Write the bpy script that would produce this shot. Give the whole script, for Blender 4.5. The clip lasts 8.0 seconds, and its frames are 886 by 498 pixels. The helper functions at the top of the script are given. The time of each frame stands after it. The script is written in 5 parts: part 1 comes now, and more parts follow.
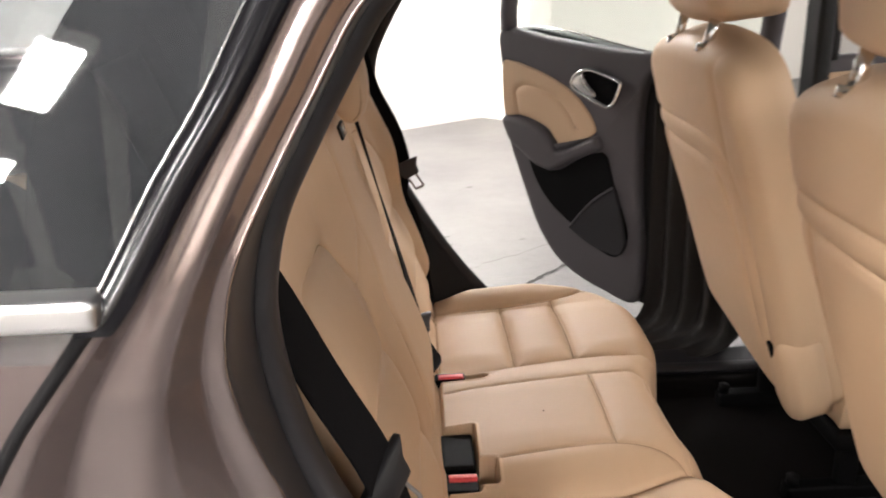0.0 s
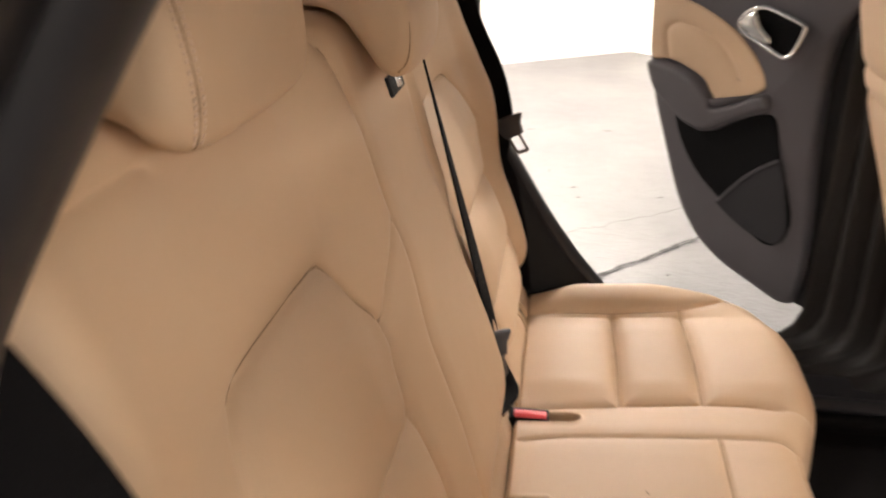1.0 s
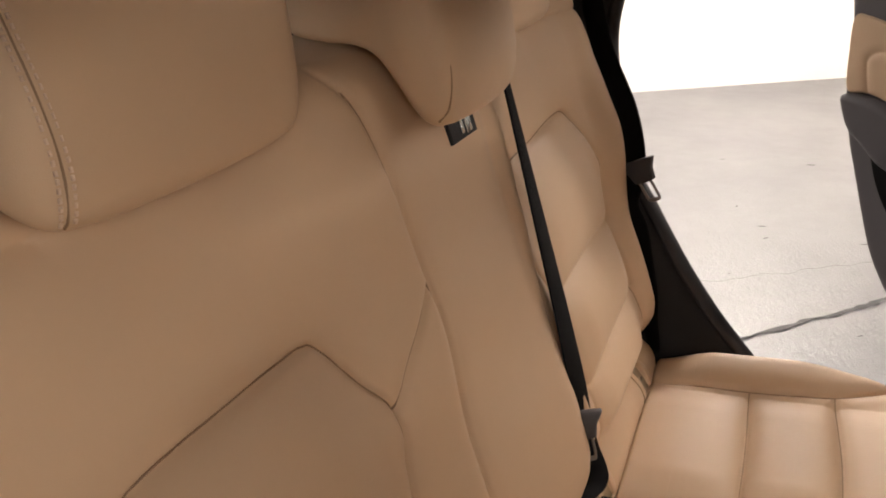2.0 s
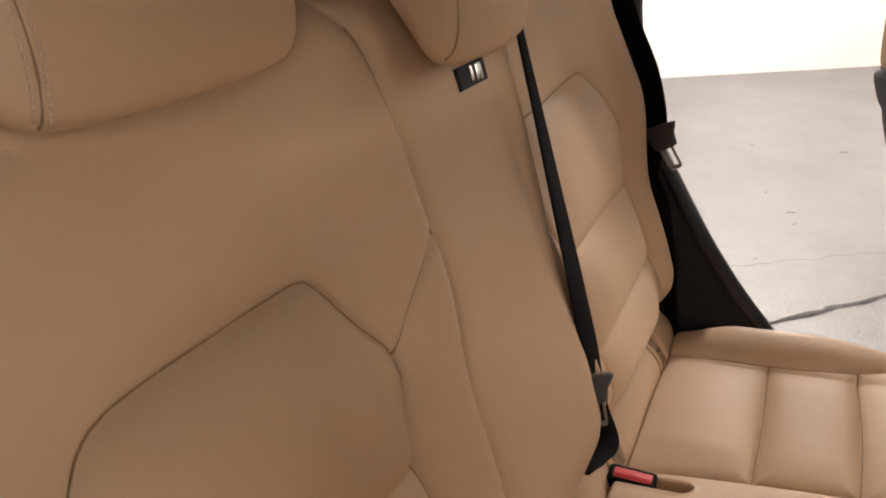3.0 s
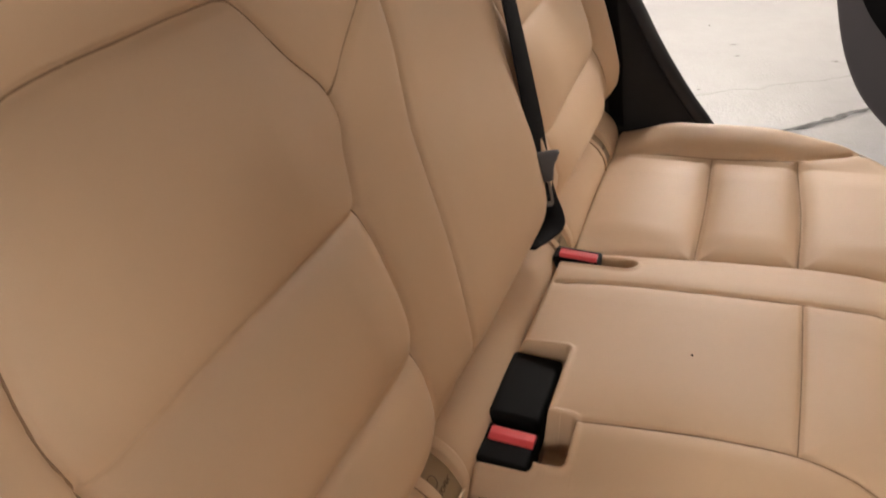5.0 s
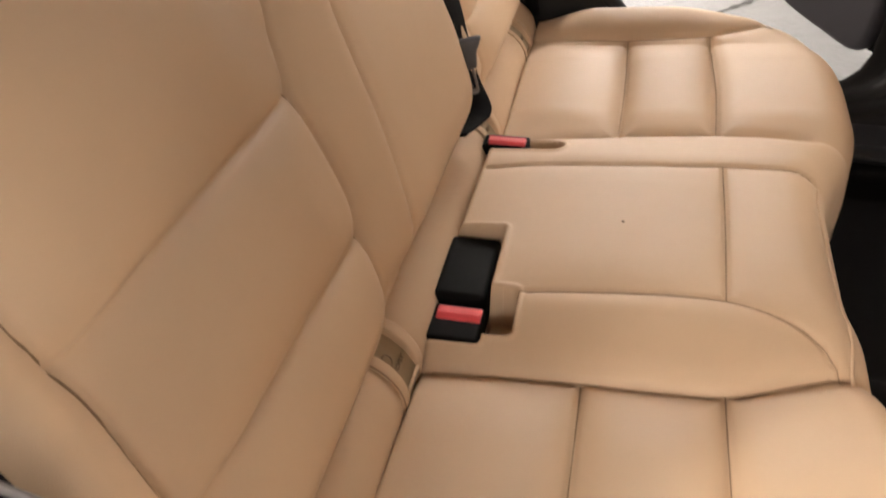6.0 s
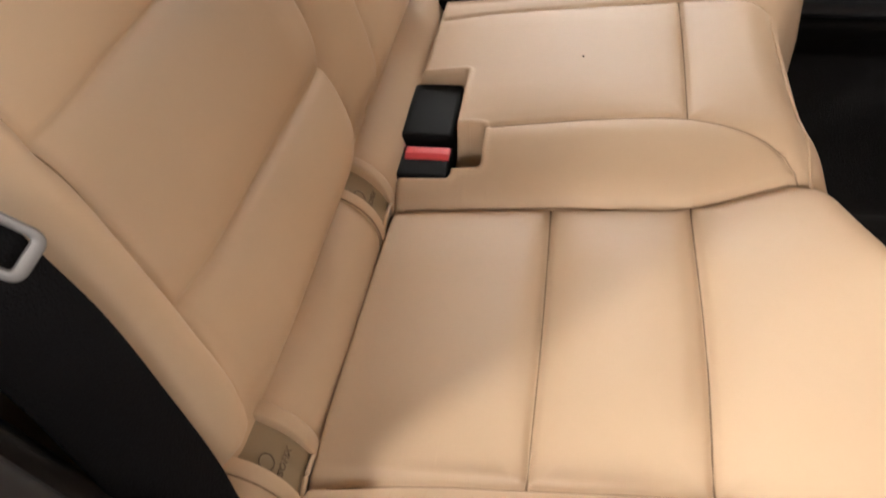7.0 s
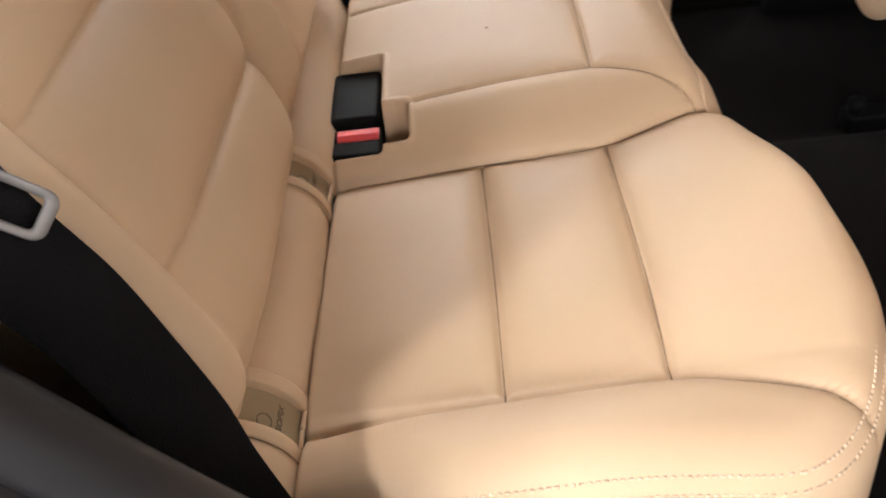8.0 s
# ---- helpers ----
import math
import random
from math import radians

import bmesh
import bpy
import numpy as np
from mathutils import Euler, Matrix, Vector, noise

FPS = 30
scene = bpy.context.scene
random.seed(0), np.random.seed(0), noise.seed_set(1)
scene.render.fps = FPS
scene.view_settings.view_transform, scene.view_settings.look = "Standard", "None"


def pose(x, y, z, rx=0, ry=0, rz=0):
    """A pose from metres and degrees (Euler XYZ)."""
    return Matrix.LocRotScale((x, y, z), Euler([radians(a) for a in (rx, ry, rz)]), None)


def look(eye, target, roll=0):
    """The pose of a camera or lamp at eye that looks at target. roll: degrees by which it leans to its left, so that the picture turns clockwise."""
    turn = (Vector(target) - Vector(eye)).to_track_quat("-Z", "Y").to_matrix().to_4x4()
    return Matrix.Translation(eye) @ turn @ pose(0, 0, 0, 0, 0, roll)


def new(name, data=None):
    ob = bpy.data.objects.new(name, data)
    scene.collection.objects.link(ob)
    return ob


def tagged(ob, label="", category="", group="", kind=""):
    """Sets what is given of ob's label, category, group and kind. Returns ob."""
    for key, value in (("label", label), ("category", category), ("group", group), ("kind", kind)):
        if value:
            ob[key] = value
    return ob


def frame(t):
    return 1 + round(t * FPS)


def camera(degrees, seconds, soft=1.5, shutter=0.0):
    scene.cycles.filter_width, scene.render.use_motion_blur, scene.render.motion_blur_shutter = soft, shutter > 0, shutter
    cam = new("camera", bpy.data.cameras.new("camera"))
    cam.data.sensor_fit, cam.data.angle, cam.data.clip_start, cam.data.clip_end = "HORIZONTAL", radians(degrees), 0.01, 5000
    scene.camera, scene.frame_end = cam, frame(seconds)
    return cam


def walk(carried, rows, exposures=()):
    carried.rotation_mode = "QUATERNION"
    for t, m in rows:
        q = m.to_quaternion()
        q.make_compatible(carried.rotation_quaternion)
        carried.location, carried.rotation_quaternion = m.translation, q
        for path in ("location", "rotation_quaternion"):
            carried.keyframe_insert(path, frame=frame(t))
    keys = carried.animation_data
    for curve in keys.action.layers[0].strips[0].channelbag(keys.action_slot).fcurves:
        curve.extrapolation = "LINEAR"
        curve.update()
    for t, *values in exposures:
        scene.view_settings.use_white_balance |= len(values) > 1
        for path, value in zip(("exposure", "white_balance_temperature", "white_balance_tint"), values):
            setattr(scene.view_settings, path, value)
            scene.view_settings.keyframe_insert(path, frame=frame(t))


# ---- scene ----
cam = camera(56.6, 8.0, soft=1.8, shutter=0.45)
PATH = [
    (0, (-0.034, -1.214, 1.354), (0.023, 0.676, 0.702), -1.9),
    (0.5, (-0.017, -1.021, 1.331), (-0.071, 0.835, 0.587), 1.4),
    (1, (0.034, -0.82, 1.314), (-0.233, 0.988, 0.503), -0.3),
    (1.5, (0.103, -0.689, 1.316), (-0.495, 1.055, 0.541), -2.8),
    (3, (0.152, -0.658, 1.273), (-0.629, 1.004, 0.482), -1.6),
    (3.5, (0.155, -0.664, 1.232), (-0.589, 0.967, 0.346), -1.0),
    (4, (0.155, -0.67, 1.214), (-0.554, 0.938, 0.259), -0.6),
    (5.5, (0.16, -0.682, 1.16), (-0.356, 0.866, 0.004), -2.3),
    (6, (0.159, -0.708, 1.151), (-0.255, 0.81, -0.084), -3.2),
    (6.5, (0.167, -0.739, 1.122), (-0.191, 0.73, -0.188), -4.5),
    (7, (0.162, -0.771, 1.093), (-0.15, 0.65, -0.279), -5.2),
    (7.5, (0.165, -0.794, 1.083), (-0.104, 0.612, -0.314), -7.4),
    (8, (0.144, -0.844, 1.092), (0.021, 0.621, -0.264), -9.2),
]
walk(cam, [(t, look(eye, target, roll)) for t, eye, target, roll in PATH], exposures=[(0.0, 0.05, 6200, 12), (0.5, 0.0, 6350, 12), (1.0, 0.33, 6600, 13), (1.5, 0.1, 6600, 14), (3.5, -0.28, 6600, 15), (5.5, 0.03, 6600, 13), (6.0, 0.15, 6500, 12), (6.5, 0.14, 6250, 10), (7.0, 0.2, 6150, 9), (8.0, 0.22, 5950, 8)])

# ---- world and lamps ----
world = bpy.data.worlds.new("garage_air")
scene.world = world
world.use_nodes = True
world.node_tree.nodes["Background"].inputs[0].default_value = (0.9, 0.95, 1.0, 1)
world.node_tree.nodes["Background"].inputs[1].default_value = 0.05
LAMP = 165.0          # radiance of the ceiling panels
CEILING = 2.75


# ---- materials ----
def material(name, color, rough=0.5, metal=0.0, grain=0.0, grain_size=600.0, mottle=0.08, mottle_size=9.0, bump=0.0, spec=0.5, coat=0.0):
    """A principled surface with two scales of colour variation and a fine relief."""
    m = bpy.data.materials.new(name)
    m.use_nodes = True
    nt = m.node_tree
    b = nt.nodes["Principled BSDF"]
    b.inputs["Roughness"].default_value = rough
    b.inputs["Metallic"].default_value = metal
    b.inputs["Specular IOR Level"].default_value = spec
    b.inputs["Coat Weight"].default_value = coat
    co = nt.nodes.new("ShaderNodeTexCoord")
    n1 = nt.nodes.new("ShaderNodeTexNoise")
    n1.inputs["Scale"].default_value = mottle_size
    n1.inputs["Detail"].default_value = 5
    n2 = nt.nodes.new("ShaderNodeTexNoise")
    n2.inputs["Scale"].default_value = grain_size
    n2.inputs["Detail"].default_value = 3
    nt.links.new(co.outputs["Object"], n1.inputs["Vector"])
    nt.links.new(co.outputs["Object"], n2.inputs["Vector"])
    mix = nt.nodes.new("ShaderNodeMix")
    mix.data_type = "RGBA"
    mix.inputs[6].default_value = (*[c * (1 - mottle) for c in color], 1)
    mix.inputs[7].default_value = (*[min(1, c * (1 + mottle)) for c in color], 1)
    nt.links.new(n1.outputs["Fac"], mix.inputs[0])
    last = mix.outputs[2]
    if grain:
        mg = nt.nodes.new("ShaderNodeMix")
        mg.data_type, mg.blend_type = "RGBA", "MULTIPLY"
        mg.inputs[0].default_value = grain
        ramp = nt.nodes.new("ShaderNodeValToRGB")
        ramp.color_ramp.elements[0].position, ramp.color_ramp.elements[1].position = 0.3, 0.7
        nt.links.new(n2.outputs["Fac"], ramp.inputs["Fac"])
        nt.links.new(last, mg.inputs[6])
        nt.links.new(ramp.outputs["Color"], mg.inputs[7])
        last = mg.outputs[2]
    nt.links.new(last, b.inputs["Base Color"])
    if bump:
        bp = nt.nodes.new("ShaderNodeBump")
        bp.inputs["Strength"].default_value = bump
        bp.inputs["Distance"].default_value = 0.002
        nt.links.new(n2.outputs["Fac"], bp.inputs["Height"])
        nt.links.new(bp.outputs["Normal"], b.inputs["Normal"])
    return m


def leather_material(name, color, rough=0.54):
    """Fine pebbled automotive leather: cell grain in relief, faint larger creases."""
    m = material(name, color, rough, mottle=0.085, mottle_size=4.5, spec=0.33)
    nt = m.node_tree
    b = nt.nodes["Principled BSDF"]
    co = nt.nodes["Texture Coordinate"]
    v = nt.nodes.new("ShaderNodeTexVoronoi")
    v.inputs["Scale"].default_value = 900
    v.feature = "DISTANCE_TO_EDGE"
    n = nt.nodes.new("ShaderNodeTexNoise")
    n.inputs["Scale"].default_value = 35
    n.inputs["Detail"].default_value = 3
    for q in (v, n):
        nt.links.new(co.outputs["Object"], q.inputs["Vector"])
    b1 = nt.nodes.new("ShaderNodeBump")
    b1.inputs["Strength"].default_value, b1.inputs["Distance"].default_value = 0.25, 0.0004
    nt.links.new(v.outputs["Distance"], b1.inputs["Height"])
    b2 = nt.nodes.new("ShaderNodeBump")
    b2.inputs["Strength"].default_value, b2.inputs["Distance"].default_value = 0.12, 0.003
    nt.links.new(n.outputs["Fac"], b2.inputs["Height"])
    nt.links.new(b1.outputs["Normal"], b2.inputs["Normal"])
    nt.links.new(b2.outputs["Normal"], b.inputs["Normal"])
    rr = nt.nodes.new("ShaderNodeMapRange")
    rr.inputs["To Min"].default_value, rr.inputs["To Max"].default_value = rough - 0.05, rough + 0.1
    nt.links.new(n.outputs["Fac"], rr.inputs["Value"])
    nt.links.new(rr.outputs["Result"], b.inputs["Roughness"])
    return m


def concrete_material(name, color):
    """Trowelled concrete: stains, scuffs, polished and dull patches, pitted relief."""
    m = material(name, color, 0.4, mottle=0.22, mottle_size=1.6, grain=0.22, grain_size=11, spec=0.9)
    nt = m.node_tree
    b = nt.nodes["Principled BSDF"]
    co = nt.nodes["Texture Coordinate"]
    tex = []
    for scale, detail in ((1.1, 2), (26, 5), (150, 3), (55, 3)):
        n = nt.nodes.new("ShaderNodeTexNoise")
        n.inputs["Scale"].default_value, n.inputs["Detail"].default_value = scale, detail
        nt.links.new(co.outputs["Object"], n.inputs["Vector"])
        tex.append(n)
    rr = nt.nodes.new("ShaderNodeMapRange")
    rr.inputs["From Min"].default_value, rr.inputs["From Max"].default_value = 0.0, 1.0
    rr.inputs["To Min"].default_value, rr.inputs["To Max"].default_value = 0.25, 0.54
    nt.links.new(tex[0].outputs["Fac"], rr.inputs["Value"])
    nt.links.new(rr.outputs["Result"], b.inputs["Roughness"])
    last = None
    for n, s, d in ((tex[1], 0.5, 0.006), (tex[3], 0.5, 0.006), (tex[2], 0.7, 0.003)):
        bp = nt.nodes.new("ShaderNodeBump")
        bp.inputs["Strength"].default_value, bp.inputs["Distance"].default_value = s, d
        nt.links.new(n.outputs["Fac"], bp.inputs["Height"])
        if last:
            nt.links.new(last, bp.inputs["Normal"])
        last = bp.outputs["Normal"]
    nt.links.new(last, b.inputs["Normal"])
    return m


def glass_material(name, tint, ior=1.5, haze=0.0, rough=0.01):
    """A thin pane: tinted see-through, mirror gloss by angle, and a faint patchy pale diffuse layer."""
    m = bpy.data.materials.new(name)
    m.use_nodes = True
    nt = m.node_tree
    nt.nodes.remove(nt.nodes["Principled BSDF"])
    out = nt.nodes["Material Output"]
    tr = nt.nodes.new("ShaderNodeBsdfTransparent")
    tr.inputs[0].default_value = (*tint, 1)
    gl = nt.nodes.new("ShaderNodeBsdfGlossy")
    gl.inputs["Roughness"].default_value = rough
    lw = nt.nodes.new("ShaderNodeLayerWeight")
    lw.inputs["Blend"].default_value = 0.5
    fifth = nt.nodes.new("ShaderNodeMath")
    fifth.operation = "POWER"
    fifth.inputs[1].default_value = 5.0
    nt.links.new(lw.outputs["Facing"], fifth.inputs[0])
    f0 = ((ior - 1) / (ior + 1)) ** 2
    gloss = nt.nodes.new("ShaderNodeMath")
    gloss.operation = "MULTIPLY_ADD"
    gloss.inputs[1].default_value, gloss.inputs[2].default_value = 1 - f0, f0
    nt.links.new(fifth.outputs[0], gloss.inputs[0])
    mx = nt.nodes.new("ShaderNodeMixShader")
    nt.links.new(gloss.outputs[0], mx.inputs[0])
    nt.links.new(tr.outputs[0], mx.inputs[1])
    nt.links.new(gl.outputs[0], mx.inputs[2])
    last = mx.outputs[0]
    if haze:
        df = nt.nodes.new("ShaderNodeBsdfDiffuse")
        df.inputs[0].default_value = (0.75, 0.76, 0.8, 1)
        no = nt.nodes.new("ShaderNodeTexNoise")
        no.inputs["Scale"].default_value = 7
        co = nt.nodes.new("ShaderNodeTexCoord")
        nt.links.new(co.outputs["Object"], no.inputs["Vector"])
        mr = nt.nodes.new("ShaderNodeMapRange")
        mr.inputs["From Min"].default_value, mr.inputs["From Max"].default_value = 0.3, 0.7
        mr.inputs["To Min"].default_value, mr.inputs["To Max"].default_value = haze * 0.4, haze * 1.6
        nt.links.new(no.outputs["Fac"], mr.inputs["Value"])
        m2 = nt.nodes.new("ShaderNodeMixShader")
        nt.links.new(mr.outputs["Result"], m2.inputs[0])
        nt.links.new(last, m2.inputs[1])
        nt.links.new(df.outputs[0], m2.inputs[2])
        last = m2.outputs[0]
    nt.links.new(last, out.inputs["Surface"])
    return m


def lamp_material(name, color, strength):
    m = bpy.data.materials.new(name)
    m.use_nodes = True
    b = m.node_tree.nodes["Principled BSDF"]
    b.inputs["Emission Color"].default_value = (*color, 1)
    b.inputs["Emission Strength"].default_value = strength
    return m


LEATHER = leather_material("beige_leather", (0.56, 0.395, 0.255))
THREAD = material("brown_thread", (0.26, 0.17, 0.10), 0.85)
STITCH = material("cream_thread", (0.68, 0.52, 0.385), 0.75)
TONGUE = material("dark_grey_plastic", (0.011, 0.0105, 0.0115), 0.5, spec=0.22)
WELL = material("black_felt_lining", (0.003, 0.003, 0.003), 0.95, spec=0.08)
TRIM = material("black_soft_plastic", (0.008, 0.0075, 0.008), 0.6, spec=0.28, bump=0.2, grain_size=900)
DOORTRIM = material("charcoal_soft_plastic", (0.074, 0.067, 0.072), 0.55, spec=0.3, bump=0.25, grain_size=900)
RIB = material("dark_brown_rubber", (0.010, 0.008, 0.007), 0.5, spec=0.18)
RUBBER = material("black_rubber", (0.017, 0.0155, 0.017), 0.45, spec=0.33, bump=0.05)
WEB = material("black_webbing", (0.006, 0.0055, 0.006), 0.9, spec=0.1, bump=0.5, grain_size=700)
RED = material("red_plastic", (0.74, 0.085, 0.095), 0.5, mottle=0.03, spec=0.3)
CHROME = material("satin_metal", (0.75, 0.74, 0.72), 0.18, 1.0, mottle=0.03)
BRIGHT = material("polished_trim", (0.86, 0.85, 0.84), 0.3, 1.0, mottle=0.03)
PAINT = material("metallic_brown_paint", (0.275, 0.216, 0.201), 0.27, 0.9, mottle=0.04, coat=1.0)
TANPLASTIC = material("tan_plastic", (0.30, 0.22, 0.13), 0.45)
CARPET = material("black_carpet", (0.0060, 0.0046, 0.0042), 0.95, spec=0.1, bump=0.9, grain_size=400, grain=0.5)
CONCRETE = concrete_material("worn_concrete", (0.102, 0.098, 0.100))
WALLPAINT = material("white_wall_paint", (0.80, 0.76, 0.70), 0.7, mottle=0.03, mottle_size=3, bump=0.15, grain_size=60)
CEILPAINT = material("grey_ceiling_paint", (0.14, 0.14, 0.15), 0.8, mottle=0.25, mottle_size=1.5)
CRACKFILL = material("dark_joint_filler", (0.045, 0.042, 0.04), 0.9, grain=0.4, grain_size=80)
GLASS = glass_material("clear_glass", (0.94, 0.97, 0.955))
DARKGLASS = glass_material("tinted_glass", (0.80, 0.82, 0.83), 1.6, 0.018, 0.02)
PLATE = material("brushed_plate_metal", (0.22, 0.2, 0.192), 0.5, 0.55, mottle=0.03)
# lighter copy of the tongue plastic: light on the grip is in its colour
LITGRIP = material("lit_grip_plastic", (0.055, 0.053, 0.057), 0.5, spec=0.35)
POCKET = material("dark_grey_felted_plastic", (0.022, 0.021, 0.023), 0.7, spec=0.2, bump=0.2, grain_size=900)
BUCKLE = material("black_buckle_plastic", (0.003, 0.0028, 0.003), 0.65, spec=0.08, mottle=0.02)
GLOSSBLACK = material("gloss_black_plastic", (0.006, 0.0055, 0.007), 0.16, spec=0.5, mottle=0.02)
# dark grey stands for the dim depth of the garage on the unseen end walls
FARDARK = material("dark_distance_wall", (0.13, 0.125, 0.12), 0.8, mottle=0.12, mottle_size=0.8, bump=0.15, grain_size=60)
TUBE = lamp_material("lit_diffuser", (1.0, 0.945, 0.87), LAMP)
KEYTUBE = lamp_material("bright_lit_diffuser", (1.0, 0.945, 0.87), LAMP * 11.0)
HEADLINER = material("beige_headliner", (0.46, 0.43, 0.39), 0.95, bump=0.4)
INK = material("dark_print", (0.13, 0.092, 0.06), 0.7)


# ---- mesh helpers ----
def thing(name, label, category, group="", kind="", at=(0, 0, 0)):
    e = new(name)
    e.location = at
    e.empty_display_size = 0.05
    return tagged(e, label, category, group, kind)


def link_mesh(name, me, mat, parent=None, label="", smooth=True):
    if mat is not None and not me.materials:
        me.materials.append(mat)
    if smooth:
        me.polygons.foreach_set("use_smooth", [True] * len(me.polygons))
    ob = new(name, me)
    if parent is not None:
        ob.parent = parent
        if parent.type != "MESH":
            ob.matrix_parent_inverse = Matrix.Translation(-parent.location)
    if label:
        ob["label"] = label
    return ob


def part(name, bm, mat, parent=None, label="", smooth=True):
    me = bpy.data.meshes.new(name)
    bmesh.ops.recalc_face_normals(bm, faces=bm.faces)
    bm.to_mesh(me)
    bm.free()
    return link_mesh(name, me, mat, parent, label, smooth)


def raw(name, verts, faces, mat, parent=None, label="", smooth=True):
    me = bpy.data.meshes.new(name)
    me.from_pydata([tuple(map(float, v)) for v in verts], [], faces)
    me.update()
    return link_mesh(name, me, mat, parent, label, smooth)


def box(lo, hi, bevel=0.0, segs=2):
    bm = bmesh.new()
    bmesh.ops.create_cube(bm, size=1)
    lo, hi = Vector(lo), Vector(hi)
    for v in bm.verts:
        v.co = Vector([(a + b) / 2 + c * (b - a) for a, b, c in zip(lo, hi, v.co)])
    if bevel:
        bmesh.ops.bevel(bm, geom=list(bm.edges), offset=bevel, segments=segs, profile=0.6, affect="EDGES")
    return bm


def smooth_line(pts, n=12, closed=False):
    """A Catmull-Rom curve through the points."""
    P = np.array(pts, float)
    if closed:
        P = np.vstack([P[-1], P, P[0], P[1]])
    else:
        P = np.vstack([2 * P[0] - P[1], P, 2 * P[-1] - P[-2]])
    out = []
    for i in range(1, len(P) - 2):
        for t in np.linspace(0, 1, n, endpoint=False):
            a, b, c, d = P[i - 1:i + 3]
            out.append(0.5 * (2 * b + (c - a) * t + (2 * a - 5 * b + 4 * c - d) * t * t + (3 * b - a - 3 * c + d) * t ** 3))
    if not closed:
        out.append(P[-2])
    return np.array(out)


def line_distance(pts, line):
    """Distance of each 2D point to a polyline."""
    best = np.full(len(pts), 9.0)
    for a, b in zip(line[:-1], line[1:]):
        ab = b - a
        t = np.clip(((pts - a) @ ab) / max(ab @ ab, 1e-12), 0, 1)
        best = np.minimum(best, np.hypot(*(pts - a - t[:, None] * ab).T))
    return best


def tube(path, radius, segs=12, squash=1.0):
    """A round bar along a list of 3D points."""
    bm = bmesh.new()
    P = [Vector(p) for p in path]
    rings = []
    up = Vector((0, 1, 0))
    for i, p in enumerate(P):
        d = (P[min(i + 1, len(P) - 1)] - P[max(i - 1, 0)]).normalized()
        a = d.cross(up)
        if a.length < 1e-3:
            a = d.cross(Vector((0, 0, 1)))
        a.normalize()
        b = d.cross(a)
        rings.append([bm.verts.new(p + radius * (math.cos(k) * a + squash * math.sin(k) * b)) for k in np.linspace(0, 2 * math.pi, segs, endpoint=False)])
    for r0, r1 in zip(rings[:-1], rings[1:]):
        for k in range(segs):
            bm.faces.new((r0[k], r0[(k + 1) % segs], r1[(k + 1) % segs], r1[k]))
    bm.faces.new(rings[0])
    bm.faces.new(rings[-1])
    return bm


def strap(path, across, width=0.047, thick=0.0014):
    """Webbing along 3D points; across gives the width's direction at each point."""
    bm = bmesh.new()
    rows = []
    P = [Vector(p) for p in path]
    for i, p in enumerate(P):
        d = (P[min(i + 1, len(P) - 1)] - P[max(i - 1, 0)]).normalized()
        w = Vector(across[i] if isinstance(across, list) else across).normalized()
        w = (w - d * w.dot(d)).normalized()
        n = d.cross(w) * thick
        w = w * width / 2
        rows.append([bm.verts.new(q) for q in (p - w + n * 0.6, p - w * 0.94 + n, p + w * 0.94 + n, p + w + n * 0.6, p + w - n * 0.6, p + w * 0.94 - n, p - w * 0.94 - n, p - w - n * 0.6)])
    for a, b in zip(rows[:-1], rows[1:]):
        for k in range(8):
            bm.faces.new((a[k], a[(k + 1) % 8], b[(k + 1) % 8], b[k]))
    bm.faces.new(rows[0])
    bm.faces.new(rows[-1])
    return bm


def sheet(name, rows, mat, parent=None, label="", thick=0.0, smooth=True):
    """A lofted surface from rows of 3D points, optionally with thickness."""
    R = np.array(rows, float)
    n, m = R.shape[:2]
    V = R.reshape(-1, 3)
    F = [(i * m + j, i * m + j + 1, (i + 1) * m + j + 1, (i + 1) * m + j) for i in range(n - 1) for j in range(m - 1)]
    ob = raw(name, V, F, mat, parent, label, smooth)
    if thick:
        s = ob.modifiers.new("thickness", "SOLIDIFY")
        s.thickness = thick
        s.offset = -1
    return ob


